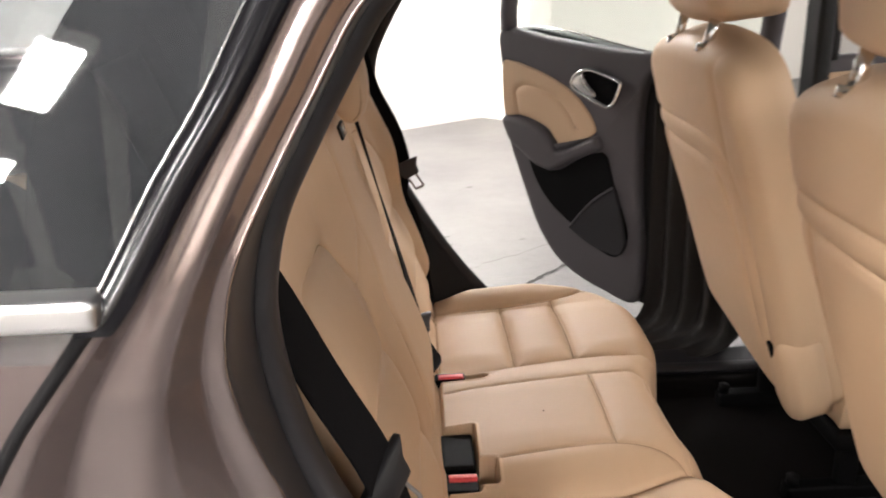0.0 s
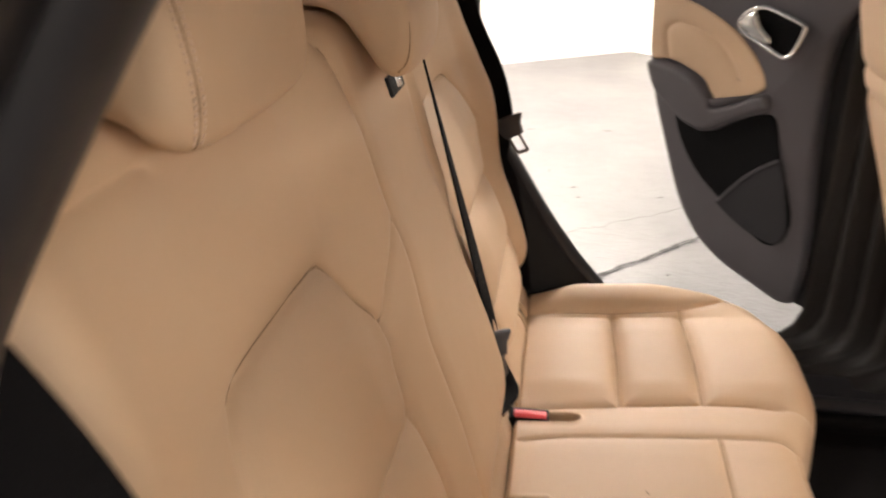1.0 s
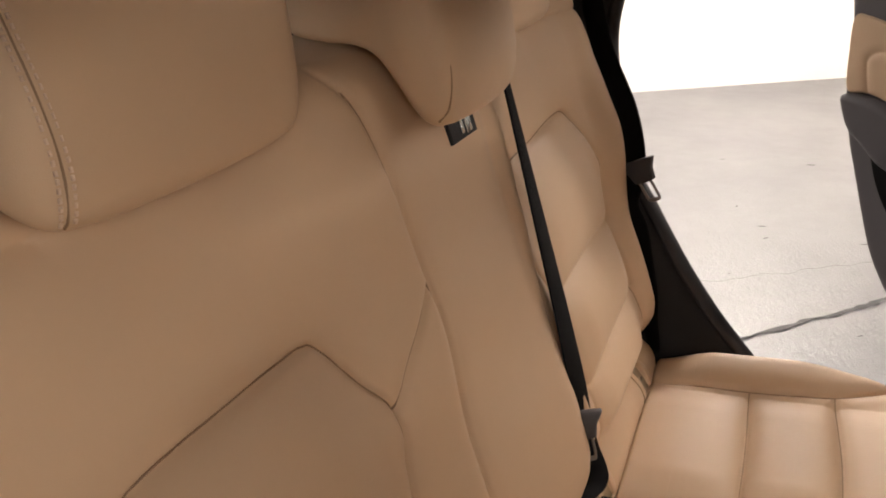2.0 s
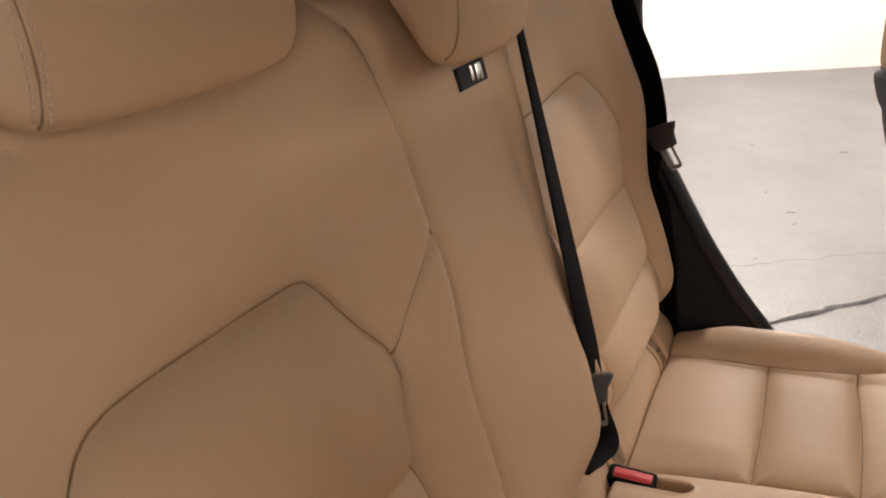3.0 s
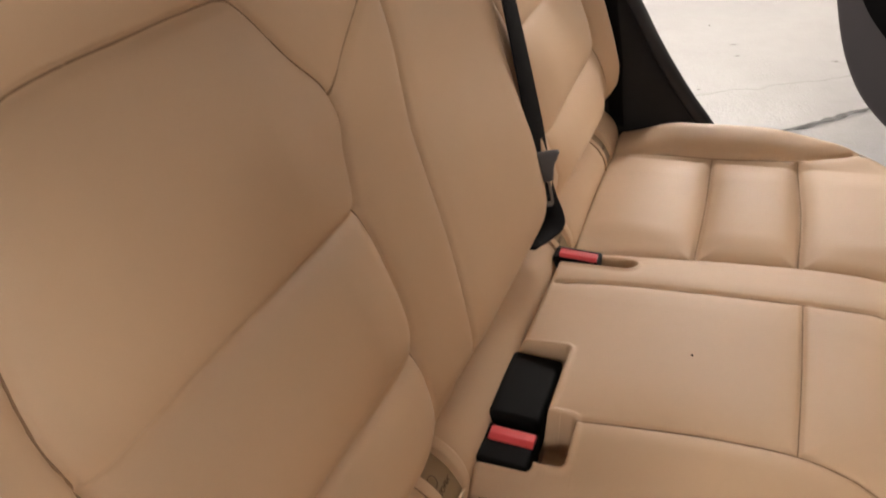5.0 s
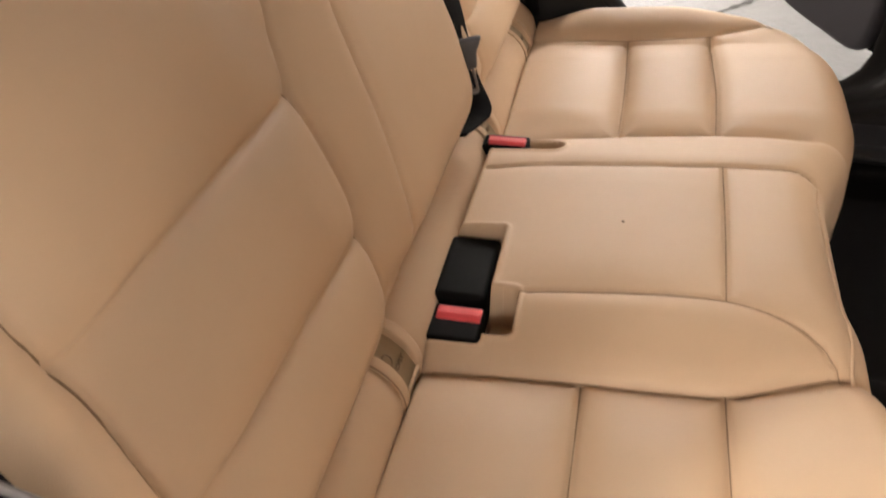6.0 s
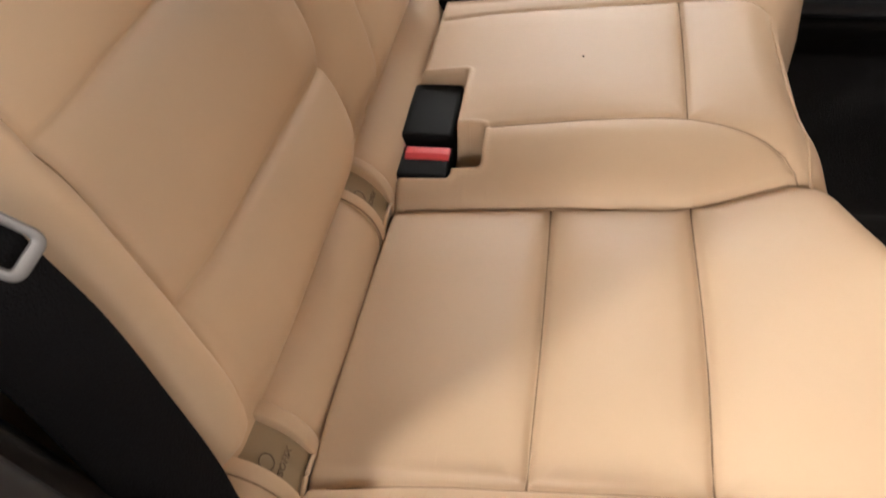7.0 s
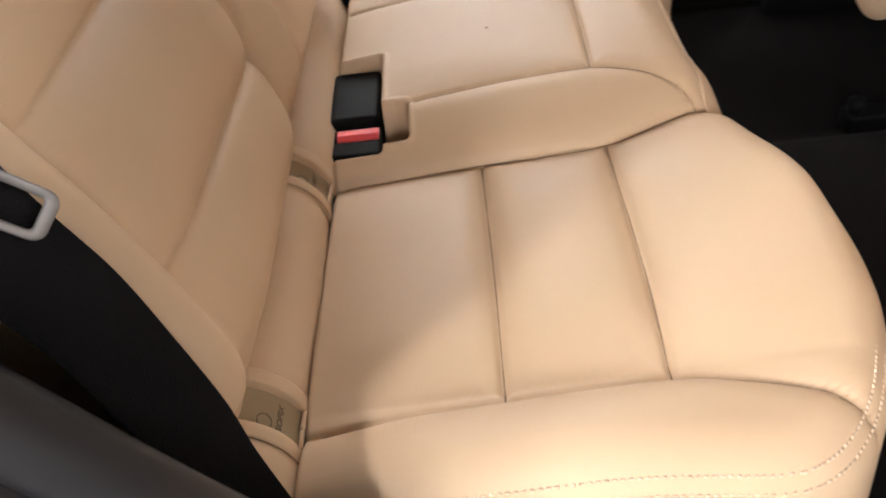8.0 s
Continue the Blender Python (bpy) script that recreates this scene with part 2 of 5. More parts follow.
def grid_panels(name, XYZ, barrier, mat, parent, least=40):
    """Splits a fine grid surface along its seams into separate panels, each a mesh of its own."""
    n, m = XYZ.shape[:2]
    lab = np.full((n - 1, m - 1), -1)
    lab[barrier] = -2
    count = 0
    for i in range(n - 1):
        for j in range(m - 1):
            if lab[i, j] != -1:
                continue
            stack = [(i, j)]
            lab[i, j] = count
            size = 0
            cells = []
            while stack:
                a, b = stack.pop()
                cells.append((a, b))
                for c, d in ((a + 1, b), (a - 1, b), (a, b + 1), (a, b - 1)):
                    if 0 <= c < n - 1 and 0 <= d < m - 1 and lab[c, d] == -1:
                        lab[c, d] = count
                        stack.append((c, d))
            if len(cells) < least:
                for a, b in cells:
                    lab[a, b] = -2
            else:
                count += 1
    while (lab == -2).any():
        old = lab.copy()
        for ax, sh in ((0, 1), (0, -1), (1, 1), (1, -1)):
            r = np.roll(old, sh, ax)
            if ax == 0:
                r[0 if sh == 1 else -1] = -2
            else:
                r[:, 0 if sh == 1 else -1] = -2
            lab = np.where((lab == -2) & (r >= 0), r, lab)
        if (old == lab).all():
            lab[lab == -2] = 0
    # smooth normals across the panels' borders come from the whole surface
    def tangent(A):
        D = np.diff(A, axis=0)
        D = D / np.maximum(np.linalg.norm(D, axis=2, keepdims=True), 1e-9)
        return np.concatenate([D[:1], D[1:] + D[:-1], D[-1:]])

    T0 = tangent(XYZ)
    T1 = tangent(XYZ.transpose(1, 0, 2)).transpose(1, 0, 2)
    N = np.cross(T1, T0)
    N /= np.maximum(np.linalg.norm(N, axis=2, keepdims=True), 1e-9)
    made = []
    for k in range(count):
        ii, jj = np.nonzero(lab == k)
        q = np.stack([ii * m + jj, ii * m + jj + 1, (ii + 1) * m + jj + 1, (ii + 1) * m + jj], 1)
        used, inv = np.unique(q, return_inverse=True)
        ob = raw(name, XYZ.reshape(-1, 3)[used], [tuple(map(int, f)) for f in inv.reshape(-1, 4)], mat, parent)
        ob.data.normals_split_custom_set_from_vertices([tuple(map(float, v)) for v in N.reshape(-1, 3)[used]])
        made.append(ob)
    return made


def build_garage():
    bm = box((-9, -7, -0.1), (9, 9, 0.0))
    tagged(part("floor", bm, CONCRETE), "worn pale grey polished concrete garage floor with cracks", "floor", kind="structure")
    tagged(part("ceiling", box((-9, -7, CEILING + 0.02), (9, 9, CEILING + 0.15)), CEILPAINT), "grey painted garage ceiling", "ceiling", kind="structure")
    for i, x in enumerate((-6.0, -3.4, -0.9, 1.8, 4.6)):
        tagged(part("ceiling_beam", box((x - 0.12, -7, CEILING - 0.28), (x + 0.12, 9, CEILING + 0.02), 0.01), CEILPAINT), "grey painted concrete ceiling beam", "beam", "ceiling beams", "structure")
    for x in (-0.52, -0.86, -1.28, -2.1, 1.4):
        tagged(part("ceiling_pipe", tube([(x - 0.33 * k, -2.3 - k, CEILING - 0.20) for k in (-0.1, 1, 2, 3, 4.4)], 0.045, 14), WALLPAINT), "white painted pipe hung under the ceiling", "pipe", "ceiling pipes", "structure")
    # oblique wall on the far side, then a corner that steps back
    a, b, c, d = Vector((-7.5, 1.30)), Vector((0.60, 6.43)), Vector((0.98, 6.05)), Vector((9.0, 11.1))
    pts = [a, b, c, d]
    for k, (p, q) in enumerate(zip(pts[:-1], pts[1:])):
        t = (q - p).normalized()
        n = Vector((-t.y, t.x)) * 0.2
        bm = bmesh.new()
        vs = [bm.verts.new((*v, z)) for z in (-0.05, CEILING + 0.05) for v in (p, q, q + n + t * 0.1, p + n)]
        for f in ((0, 1, 2, 3), (4, 5, 6, 7), (0, 1, 5, 4), (1, 2, 6, 5), (2, 3, 7, 6), (3, 0, 4, 7)):
            bm.faces.new([vs[i] for i in f])
        tagged(part("wall_far_%d" % (k + 1), bm, WALLPAINT, smooth=False), "white painted garage wall", "wall", kind="structure")
    tagged(part("wall_near", box((-9, -7.0, -0.05), (9, -6.8, CEILING + 0.05)), WALLPAINT), "white painted garage wall behind the car", "wall", kind="structure")
    # end walls out of view, darkened in colour as if the garage ran on unlit
    tagged(part("wall_rear", box((-9.2, -7, -0.05), (-9, 9, CEILING + 0.05)), FARDARK), "unseen closing wall, coloured dark grey for the dim distance", "wall", kind="structure")
    tagged(part("wall_front", box((9, -7, -0.05), (9.2, 11, CEILING + 0.05)), FARDARK), "unseen closing wall, coloured dark grey for the dim distance", "wall", kind="structure")
    for x, y in ((-3.6, -3.6), (-2.5, -5.6), (-4.9, -5.0), (0.6, -5.6), (3.4, -5.6)):
        tagged(part("column", box((x - 0.14, y - 0.14, 0), (x + 0.14, y + 0.14, CEILING + 0.02), 0.015), WALLPAINT), "white painted square concrete column", "column", "columns", "structure")


def build_lamps():
    """Long narrow panels hung under the ceiling, all turned the same way; most after the first four are unseen, added
    as fill.
    """
    turn = Matrix.Rotation(math.atan2(0.785, 0.62), 4, "Z")
    for x, y, l, w in ((-0.62, -1.52, 0.09, 0.06), (-1.16, -2.62, 0.42, 0.13), (-1.62, -3.27, 0.22, 0.08), (-2.15, -4.17, 0.2, 0.05), (6.9, -3.1, 2.0, 0.72), (-1.4, -5.9, 1.25, 0.3), (-3.4, -5.9, 1.25, 0.4), (-2.7, -3.2, 1.25, 0.26), (-2.3, 2.6, 1.25, 0.16), (0.3, 3.0, 1.25, 0.20), (2.8, 3.0, 1.25, 0.12), (-0.2, 5.4, 1.25, 0.28), (4.2, 5.8, 1.25, 0.15), (5.5, 0.4, 1.25, 0.15), (-5.4, -0.6, 1.25, 0.07), (3.4, -1.6, 1.25, 0.10), (1.75, -3.4, 0.8, 0.12), (-0.3, -4.4, 1.25, 0.18)):
        e = thing("ceiling_and_fill_light", "white ceiling light panel, switched on, one of a set with unseen fill panels added", "ceiling light", "ceiling lights", at=(x, y, CEILING - 0.3))
        z = CEILING - 0.33
        M = Matrix.Translation((x, y, z)) @ turn
        for name, bm, mat in (("housing", box((-l / 2 - 0.03, -w / 2 - 0.03, 0.012), (l / 2 + 0.03, w / 2 + 0.03, 0.08), 0.006), WALLPAINT), ("diffuser", box((-l / 2, -w / 2, 0), (l / 2, w / 2, 0.01)), TUBE)):
            bmesh.ops.transform(bm, matrix=M, verts=bm.verts)
            shell = part(name, bm, KEYTUBE if x == -0.62 and name == "diffuser" else mat, e if name == "housing" else shell, smooth=False)
        for s in (-l * 0.32, l * 0.32):
            bm = tube([(s, 0, 0.08), (s, 0, 0.35)], 0.006, 6)
            bmesh.ops.transform(bm, matrix=M, verts=bm.verts)
            part("hanger", bm, CHROME, e)


def build_crack():
    """The ragged joint across the floor, filled with dark compound, a finer crack and a few scuffs."""
    rng = np.random.RandomState(4)
    e = thing("floor_joint", "dark ragged joint running across the concrete floor", "floor joint", kind="structure")
    p, q = np.array((-2.2, -0.465)), np.array((3.2, 4.935))
    t = (q - p) / np.linalg.norm(q - p)
    n = np.array((-t[1], t[0]))
    k = 240
    c = np.cumsum(rng.randn(k)) * 0.004
    c -= np.linspace(c[0], c[-1], k)
    V, F = [], []
    for i in range(k):
        o = p + (q - p) * i / (k - 1) + n * c[i]
        w = 0.006 + 0.012 * rng.rand() ** 2
        V += [(*(o - n * w), 0.003), (*(o + n * w), 0.003)]
        if i:
            F.append((2 * i - 2, 2 * i, 2 * i + 1, 2 * i - 1))
    raw("joint_filler", V, F, CRACKFILL, e)
    # finer crack
    V, F = [], []
    p, q = np.array((-0.6, 1.87)), np.array((1.6, 3.37))
    for i in range(90):
        o = p + (q - p) * i / 89 + np.array((0, 0.012 * math.sin(i * 0.7) + 0.008 * rng.randn()))
        w = 0.0017
        V += [(o[0], o[1] - w, 0.003), (o[0], o[1] + w, 0.003)]
        if i:
            F.append((2 * i - 2, 2 * i, 2 * i + 1, 2 * i - 1))
    raw("hairline_crack", V, F, CRACKFILL, e)
    for x, y, l in ((-.01, 3.13, .03), (.13, 2.76, .035), (.50, 2.81, .04), (.45, 1.98, .03), (.11, 2.90, .05), (-.14, 3.88, .05), (.9, 3.3, .04), (-.6, 3.3, .04), (.02, 2.35, .025), (.3, 3.9, .06)):
        n, l = 7, l * 0.42
        a = rng.rand() * 2 - 0.4
        V = [(x + l * math.cos(t) * (0.7 + 0.5 * rng.rand()) * math.cos(a) - 0.3 * l * math.sin(t) * math.sin(a), y + l * math.cos(t) * math.sin(a) + 0.3 * l * math.sin(t) * (0.6 + 0.6 * rng.rand()) * math.cos(a), 0.0022) for t in np.arange(n) * 2 * math.pi / n]
        raw("scuff_mark", V, [tuple(range(n))], CRACKFILL, e)


# ---- rear seat ----
BZ = np.array([.50, .56, .60, .66, .70, .755, .82, .876, .94, 1.022, 1.117, 1.17, 1.22, 1.28])
BX = np.array([.012, .0, -.011, -.025, -.033, -.047, -.066, -.085, -.117, -.158, -.190, -.205, -.222, -.245])
BACKFIT = np.polyfit(BZ - 0.9, BX, 5)


def back_x(z):
    return np.polyval(BACKFIT, np.asarray(z, float) - 0.9)


def ramp(v, a, b):
    t = np.clip((v - a) / (b - a), 0, 1)
    return t * t * (3 - 2 * t)


def back_relief(y, z):
    """How far the backrest stands proud of its base curve."""
    a = np.abs(y)
    centre = (0.014 + 0.014 * ramp(z, 0.88, 1.0) + 0.012 * ramp(z, 1.0, 1.12)) * (1 - ramp(a, 0.088, 0.212))
    wing = 0.024 * ramp(a, 0.487, 0.53) * (1 - np.where(y < 0, 0.85, 0.5) * np.where(y < 0, ramp(z, 0.84, 0.99), ramp(z, 1.02, 1.12)))
    bucket = np.where(y < 0, 0.010, 0.045) * ramp(a, 0.39, 0.56) * ramp(z, 0.85, 1.02)
    lip = ramp(y, 0.105, 0.148) * (y < 0.157) * (0.024 * ramp(z, 0.84, 1.08) - 0.005)
    return ramp(z, 0.645, 0.74) * (centre + wing + lip) + bucket


PANEL_OUT = [(.228, 0.632), (.224, 0.665), (.219, .69), (.213, .715), (.211, .75), (.203, .785), (.203, .83), (.202, .871), (.189, .906), (.172, .941), (.196, .98), (.221, 1.019), (.236, 1.028), (.268, 1.030), (.318, 1.031), (.365, 1.032), (.403, 1.031),
             (.429, 1.026), (.448, 1.014), (.466, .992), (.484, .962), (.496, .91), (.492, .875), (.491, .845), (.495, .81), (.498, .767), (.506, .72), (.514, .665), (.519, .632)]
FAR_PANEL = PANEL_OUT[:15] + [(.365, 1.034), (.403, 1.037), (.432, 1.042), (.447, 1.043), (.457, 1.034), (.478, .998), (.492, .972), (.497, .958), (.495, .935), (.494, .91)] + PANEL_OUT[22:]
NEAR_SEAMS = [[(.172, .941), (.161, .955), (.141, .975), (.113, .998), (.090, 1.018)],
              [(.118, .632), (.120, .665), (.126, .72), (.122, .765), (.117, .80), (.112, .845), (.105, .89), (.096, .935), (.089, .98), (.088, 1.02), (.093, 1.07), (.098, 1.12), (.106, 1.165), (.125, 1.20)]]
BACK_CREASES = [[(.492, .875), (.35, .876), (.202, .871)], [(.498, .767), (.35, .76), (.211, .753)], [(.395, 1.165), (.47, 1.168), (.56, 1.175)]]


def pillow(v, cuts):
    """A row of soft swellings between the cuts, 0 at each cut and 1 midway."""
    out = np.zeros_like(v)
    for a, b in zip(cuts[:-1], cuts[1:]):
        t = np.clip((v - a) / (b - a), 0, 1)
        out = out + np.where((v >= a) & (v < b), np.sin(math.pi * t) ** 0.8, 0)
    return out


def seam_relief(pts, seams, depth=0.0052, narrow=0.0028, wide=0.011, swell=0.0040):
    """Height of a sewn surface: a narrow groove at each seam between softly filled panels."""
    d = np.full(len(pts), 9.0)
    for s in seams:
        d = np.minimum(d, line_distance(pts, s))
    return -depth * np.exp(-(d / narrow) ** 2) - swell * np.exp(-(d / wide) ** 2), d


def seam_threads(seams, lift, parent, name="seam", width=0.0010):
    """The sewn thread that lies in each groove; lift(a, b) gives the 3D place of a seam point."""
    for s in seams:
        ln = smooth_line(s, 10) if len(s) > 2 else np.linspace(s[0], s[1], 40)
        pts = [lift(q, 1) for q in ln]
        pts = [v for v in pts if v is not None]
        if len(pts) > 3:
            part(name, tube(pts, width, 6), THREAD, parent)


def build_backrest(name, label, ya, yb, ra, rb):
    """One folding section of the backrest from ya to yb, with edge radii ra and rb."""
    e = thing(name, label, "car seat back", "rear seat", at=(-0.05, (ya + yb) / 2, 0.62))
    zlo, zhi, rt = 0.638, 1.205, 0.03
    q = np.linspace(0, math.pi / 2, 10)
    ys = np.concatenate([(ya + ra * (1 - np.sin(q[::-1])))[:-1], np.arange(ya + ra, yb - rb - 0.001, 0.0021), yb - rb * (1 - np.sin(q))])
    zs = np.concatenate([np.arange(zlo, zhi - rt - 0.001, 0.0021), zhi - rt * (1 - np.sin(np.linspace(0, math.pi / 2, 10)))])
    Zg, Yg = np.meshgrid(zs, ys, indexing="ij")
    P = np.stack([np.abs(Yg).ravel(), Zg.ravel()], 1)
    lines = lambda ss: [smooth_line(s, 6) for s in ss]
    rel, d = seam_relief(P, lines([PANEL_OUT if yb < 0.157 else FAR_PANEL]))
    rel2, d2 = seam_relief(np.stack([-Yg.ravel(), Zg.ravel()], 1), lines(NEAR_SEAMS))
    rel3, d3 = seam_relief(P, lines(BACK_CREASES), depth=0.0036, swell=0.0035)
    rel = (rel + rel2 + rel3).reshape(Zg.shape)
    d = np.minimum(np.minimum(d, d2), d3).reshape(Zg.shape)
    a = np.abs(Yg)
    inside = ramp(a, 0.19, 0.27) * (1 - ramp(a, 0.43, 0.50))
    puff = 0.0120 * inside * pillow(Zg, (.635, .762, .874, 1.031)) + 0.006 * ramp(Zg, 1.03, 1.10) * (1 - ramp(Zg, 1.12, 1.19)) * ramp(a, 0.14, 0.22)
    X = back_x(Zg) + back_relief(Yg, Zg) + rel + puff + 0.003
    ea = np.clip(1 - (Yg - ya) / ra, 0, 1)
    eb = np.clip(1 - (yb - Yg) / rb, 0, 1)
    et = np.clip(1 - (zhi - Zg) / rt, 0, 1)
    X -= ra * (1 - np.sqrt(1 - np.minimum(ea, 1) ** 2)) + rb * (1 - np.sqrt(1 - np.minimum(eb, 1) ** 2)) + rt * (1 - np.sqrt(1 - np.minimum(et, 1) ** 2))
    X -= 0.026 * (1 - ramp(Zg, 0.640, 0.708))
    XYZ = np.stack([X, Yg, Zg], 2)
    cell = (d[:-1, :-1] + d[1:, 1:] + d[1:, :-1] + d[:-1, 1:]) / 4
    grid_panels("leather_panel", XYZ, cell < 0.0020, LEATHER, e)
    # sides and top fold back to the rear shell
    edge = [tuple(v) for v in XYZ[:, 0]] + [tuple(v) for v in XYZ[-1]] + [tuple(v) for v in XYZ[::-1, -1]]
    rows = [[(x - k, y, z) for x, y, z in edge] for k in (0, 0.03, 0.07, 0.10)]
    sheet("side_cover", rows, LEATHER, e)

    def lift(s, k):
        y, z = k * s[0], s[1]
        if not (ya + 0.012 < y < yb - 0.012) or z > zhi - 0.02 or z < zlo + 0.002:
            return None
        i, j = np.searchsorted(zs, z) - 1, np.searchsorted(ys, y) - 1
        f, g = (z - zs[i]) / (zs[i + 1] - zs[i]), (y - ys[j]) / (ys[j + 1] - ys[j])
        x = (X[i, j] * (1 - g) + X[i, j + 1] * g) * (1 - f) + (X[i + 1, j] * (1 - g) + X[i + 1, j + 1] * g) * f
        return float(x) + 0.0002, float(y), float(z)

    seam_threads([PANEL_OUT], lambda s, k: lift(s, -1), e, width=0.0008)
    seam_threads([FAR_PANEL], lift, e)
    seam_threads(NEAR_SEAMS, lambda s, k: lift(s, -1), e, width=0.0012)
    return e


def cushion_front(y):
    a = np.abs(y)
    base = 0.372 + 0.065 * ramp(a, 0.06, 0.30)
    corner = np.clip((a - 0.36) / (0.592 - 0.36), 0, 1)
    return base - 0.135 * (1 - np.sqrt(1 - np.minimum(corner, 1) ** 2 * 0.9999))


INB = [(-.02, .202), (.043, .199), (.14, .198), (.205, .199), (.262, .197), (.316, .178), (.381, .152)]
OUTB = [(-.02, .502), (.07, .498), (.14, .495), (.258, .491), (.30, .499), (.341, .511), (.373, .528), (.40, .55)]
FAR_INB = [(-.02, .204), (.0, .206), (.06, .215), (.143, .225), (.205, .230), (.263, .233), (.32, .231), (.362, .222)]
FAR_OUTB = [(-.02, .500), (.07, .497), (.14, .496), (.20, .498), (.258, .504), (.30, .520), (.335, .542), (.362, .562)]
NEAR_CUSHION = [INB, OUTB, [(.14, .200), (.142, .35), (.141, .495)], [(.262, .197), (.263, .35), (.258, .491)]]
FAR_CUSHION = [FAR_INB, FAR_OUTB, [(.143, .225), (.144, .36), (.14, .496)], [(.263, .233), (.265, .36), (.258, .504)]]
CENTRE_SEAMS = [[(.070, -.122), (.085, -.119), (.12, -.116), (.189, -.112), (.259, -.115), (.313, -.132), (.362, -.165)], [(.0, .093), (.056, .103), (.15, .108), (.262, .111), (.331, .113), (.362, .101)],
                [(.259, -.115), (.2615, .0), (.262, .111)], [(.362, .101), (.358, .05), (.360, -.05), (.368, -.165)]]


def cushion_top(x, y):
    a = np.abs(y)
    z = 0.601 + 0.07 * (x - 0.14)
    near, far = np.array(INB), np.array(FAR_INB)
    foot = np.where(y > 0, np.interp(x, far[:, 0], far[:, 1]), np.interp(x, near[:, 0], near[:, 1])) + 0.002
    crown = (1 - np.clip((a - 0.10) / (foot - 0.10), 0, 1) ** 2) ** 0.75
    z = z + 0.036 * (0.8 * crown + 0.2 * (1 - ramp(a, 0.115, foot))) - 0.05 * np.clip(x - 0.26, 0, 1) * (1 - ramp(a, 0.1, 0.2))
    bolster = (0.25 + 0.75 * ramp(x, -0.02, 0.09)) * (1 - 0.85 * ramp(x, 0.19, 0.37))
    z = z + 0.010 * ramp(a, 0.2, 0.48) + 0.032 * (1 - (1 - np.clip((a - 0.484) / 0.075, 0, 1)) ** 2) * bolster
    return z - 0.055 * ramp(-x, 0.003, 0.022)


def seat_puff(x, y):
    """Filled quilting of the outer seats, and a softer one in the middle."""
    a = np.abs(y)
    side = ramp(a, np.where(y > 0, 0.225, 0.195), 0.285) * (1 - ramp(a, 0.42, 0.498))
    return 0.010 * side * pillow(x, (-0.02, 0.141, 0.262, 0.46)) + 0.004 * (1 - ramp(a, 0.06, 0.115)) * pillow(x, (0.0, 0.262, 0.40))


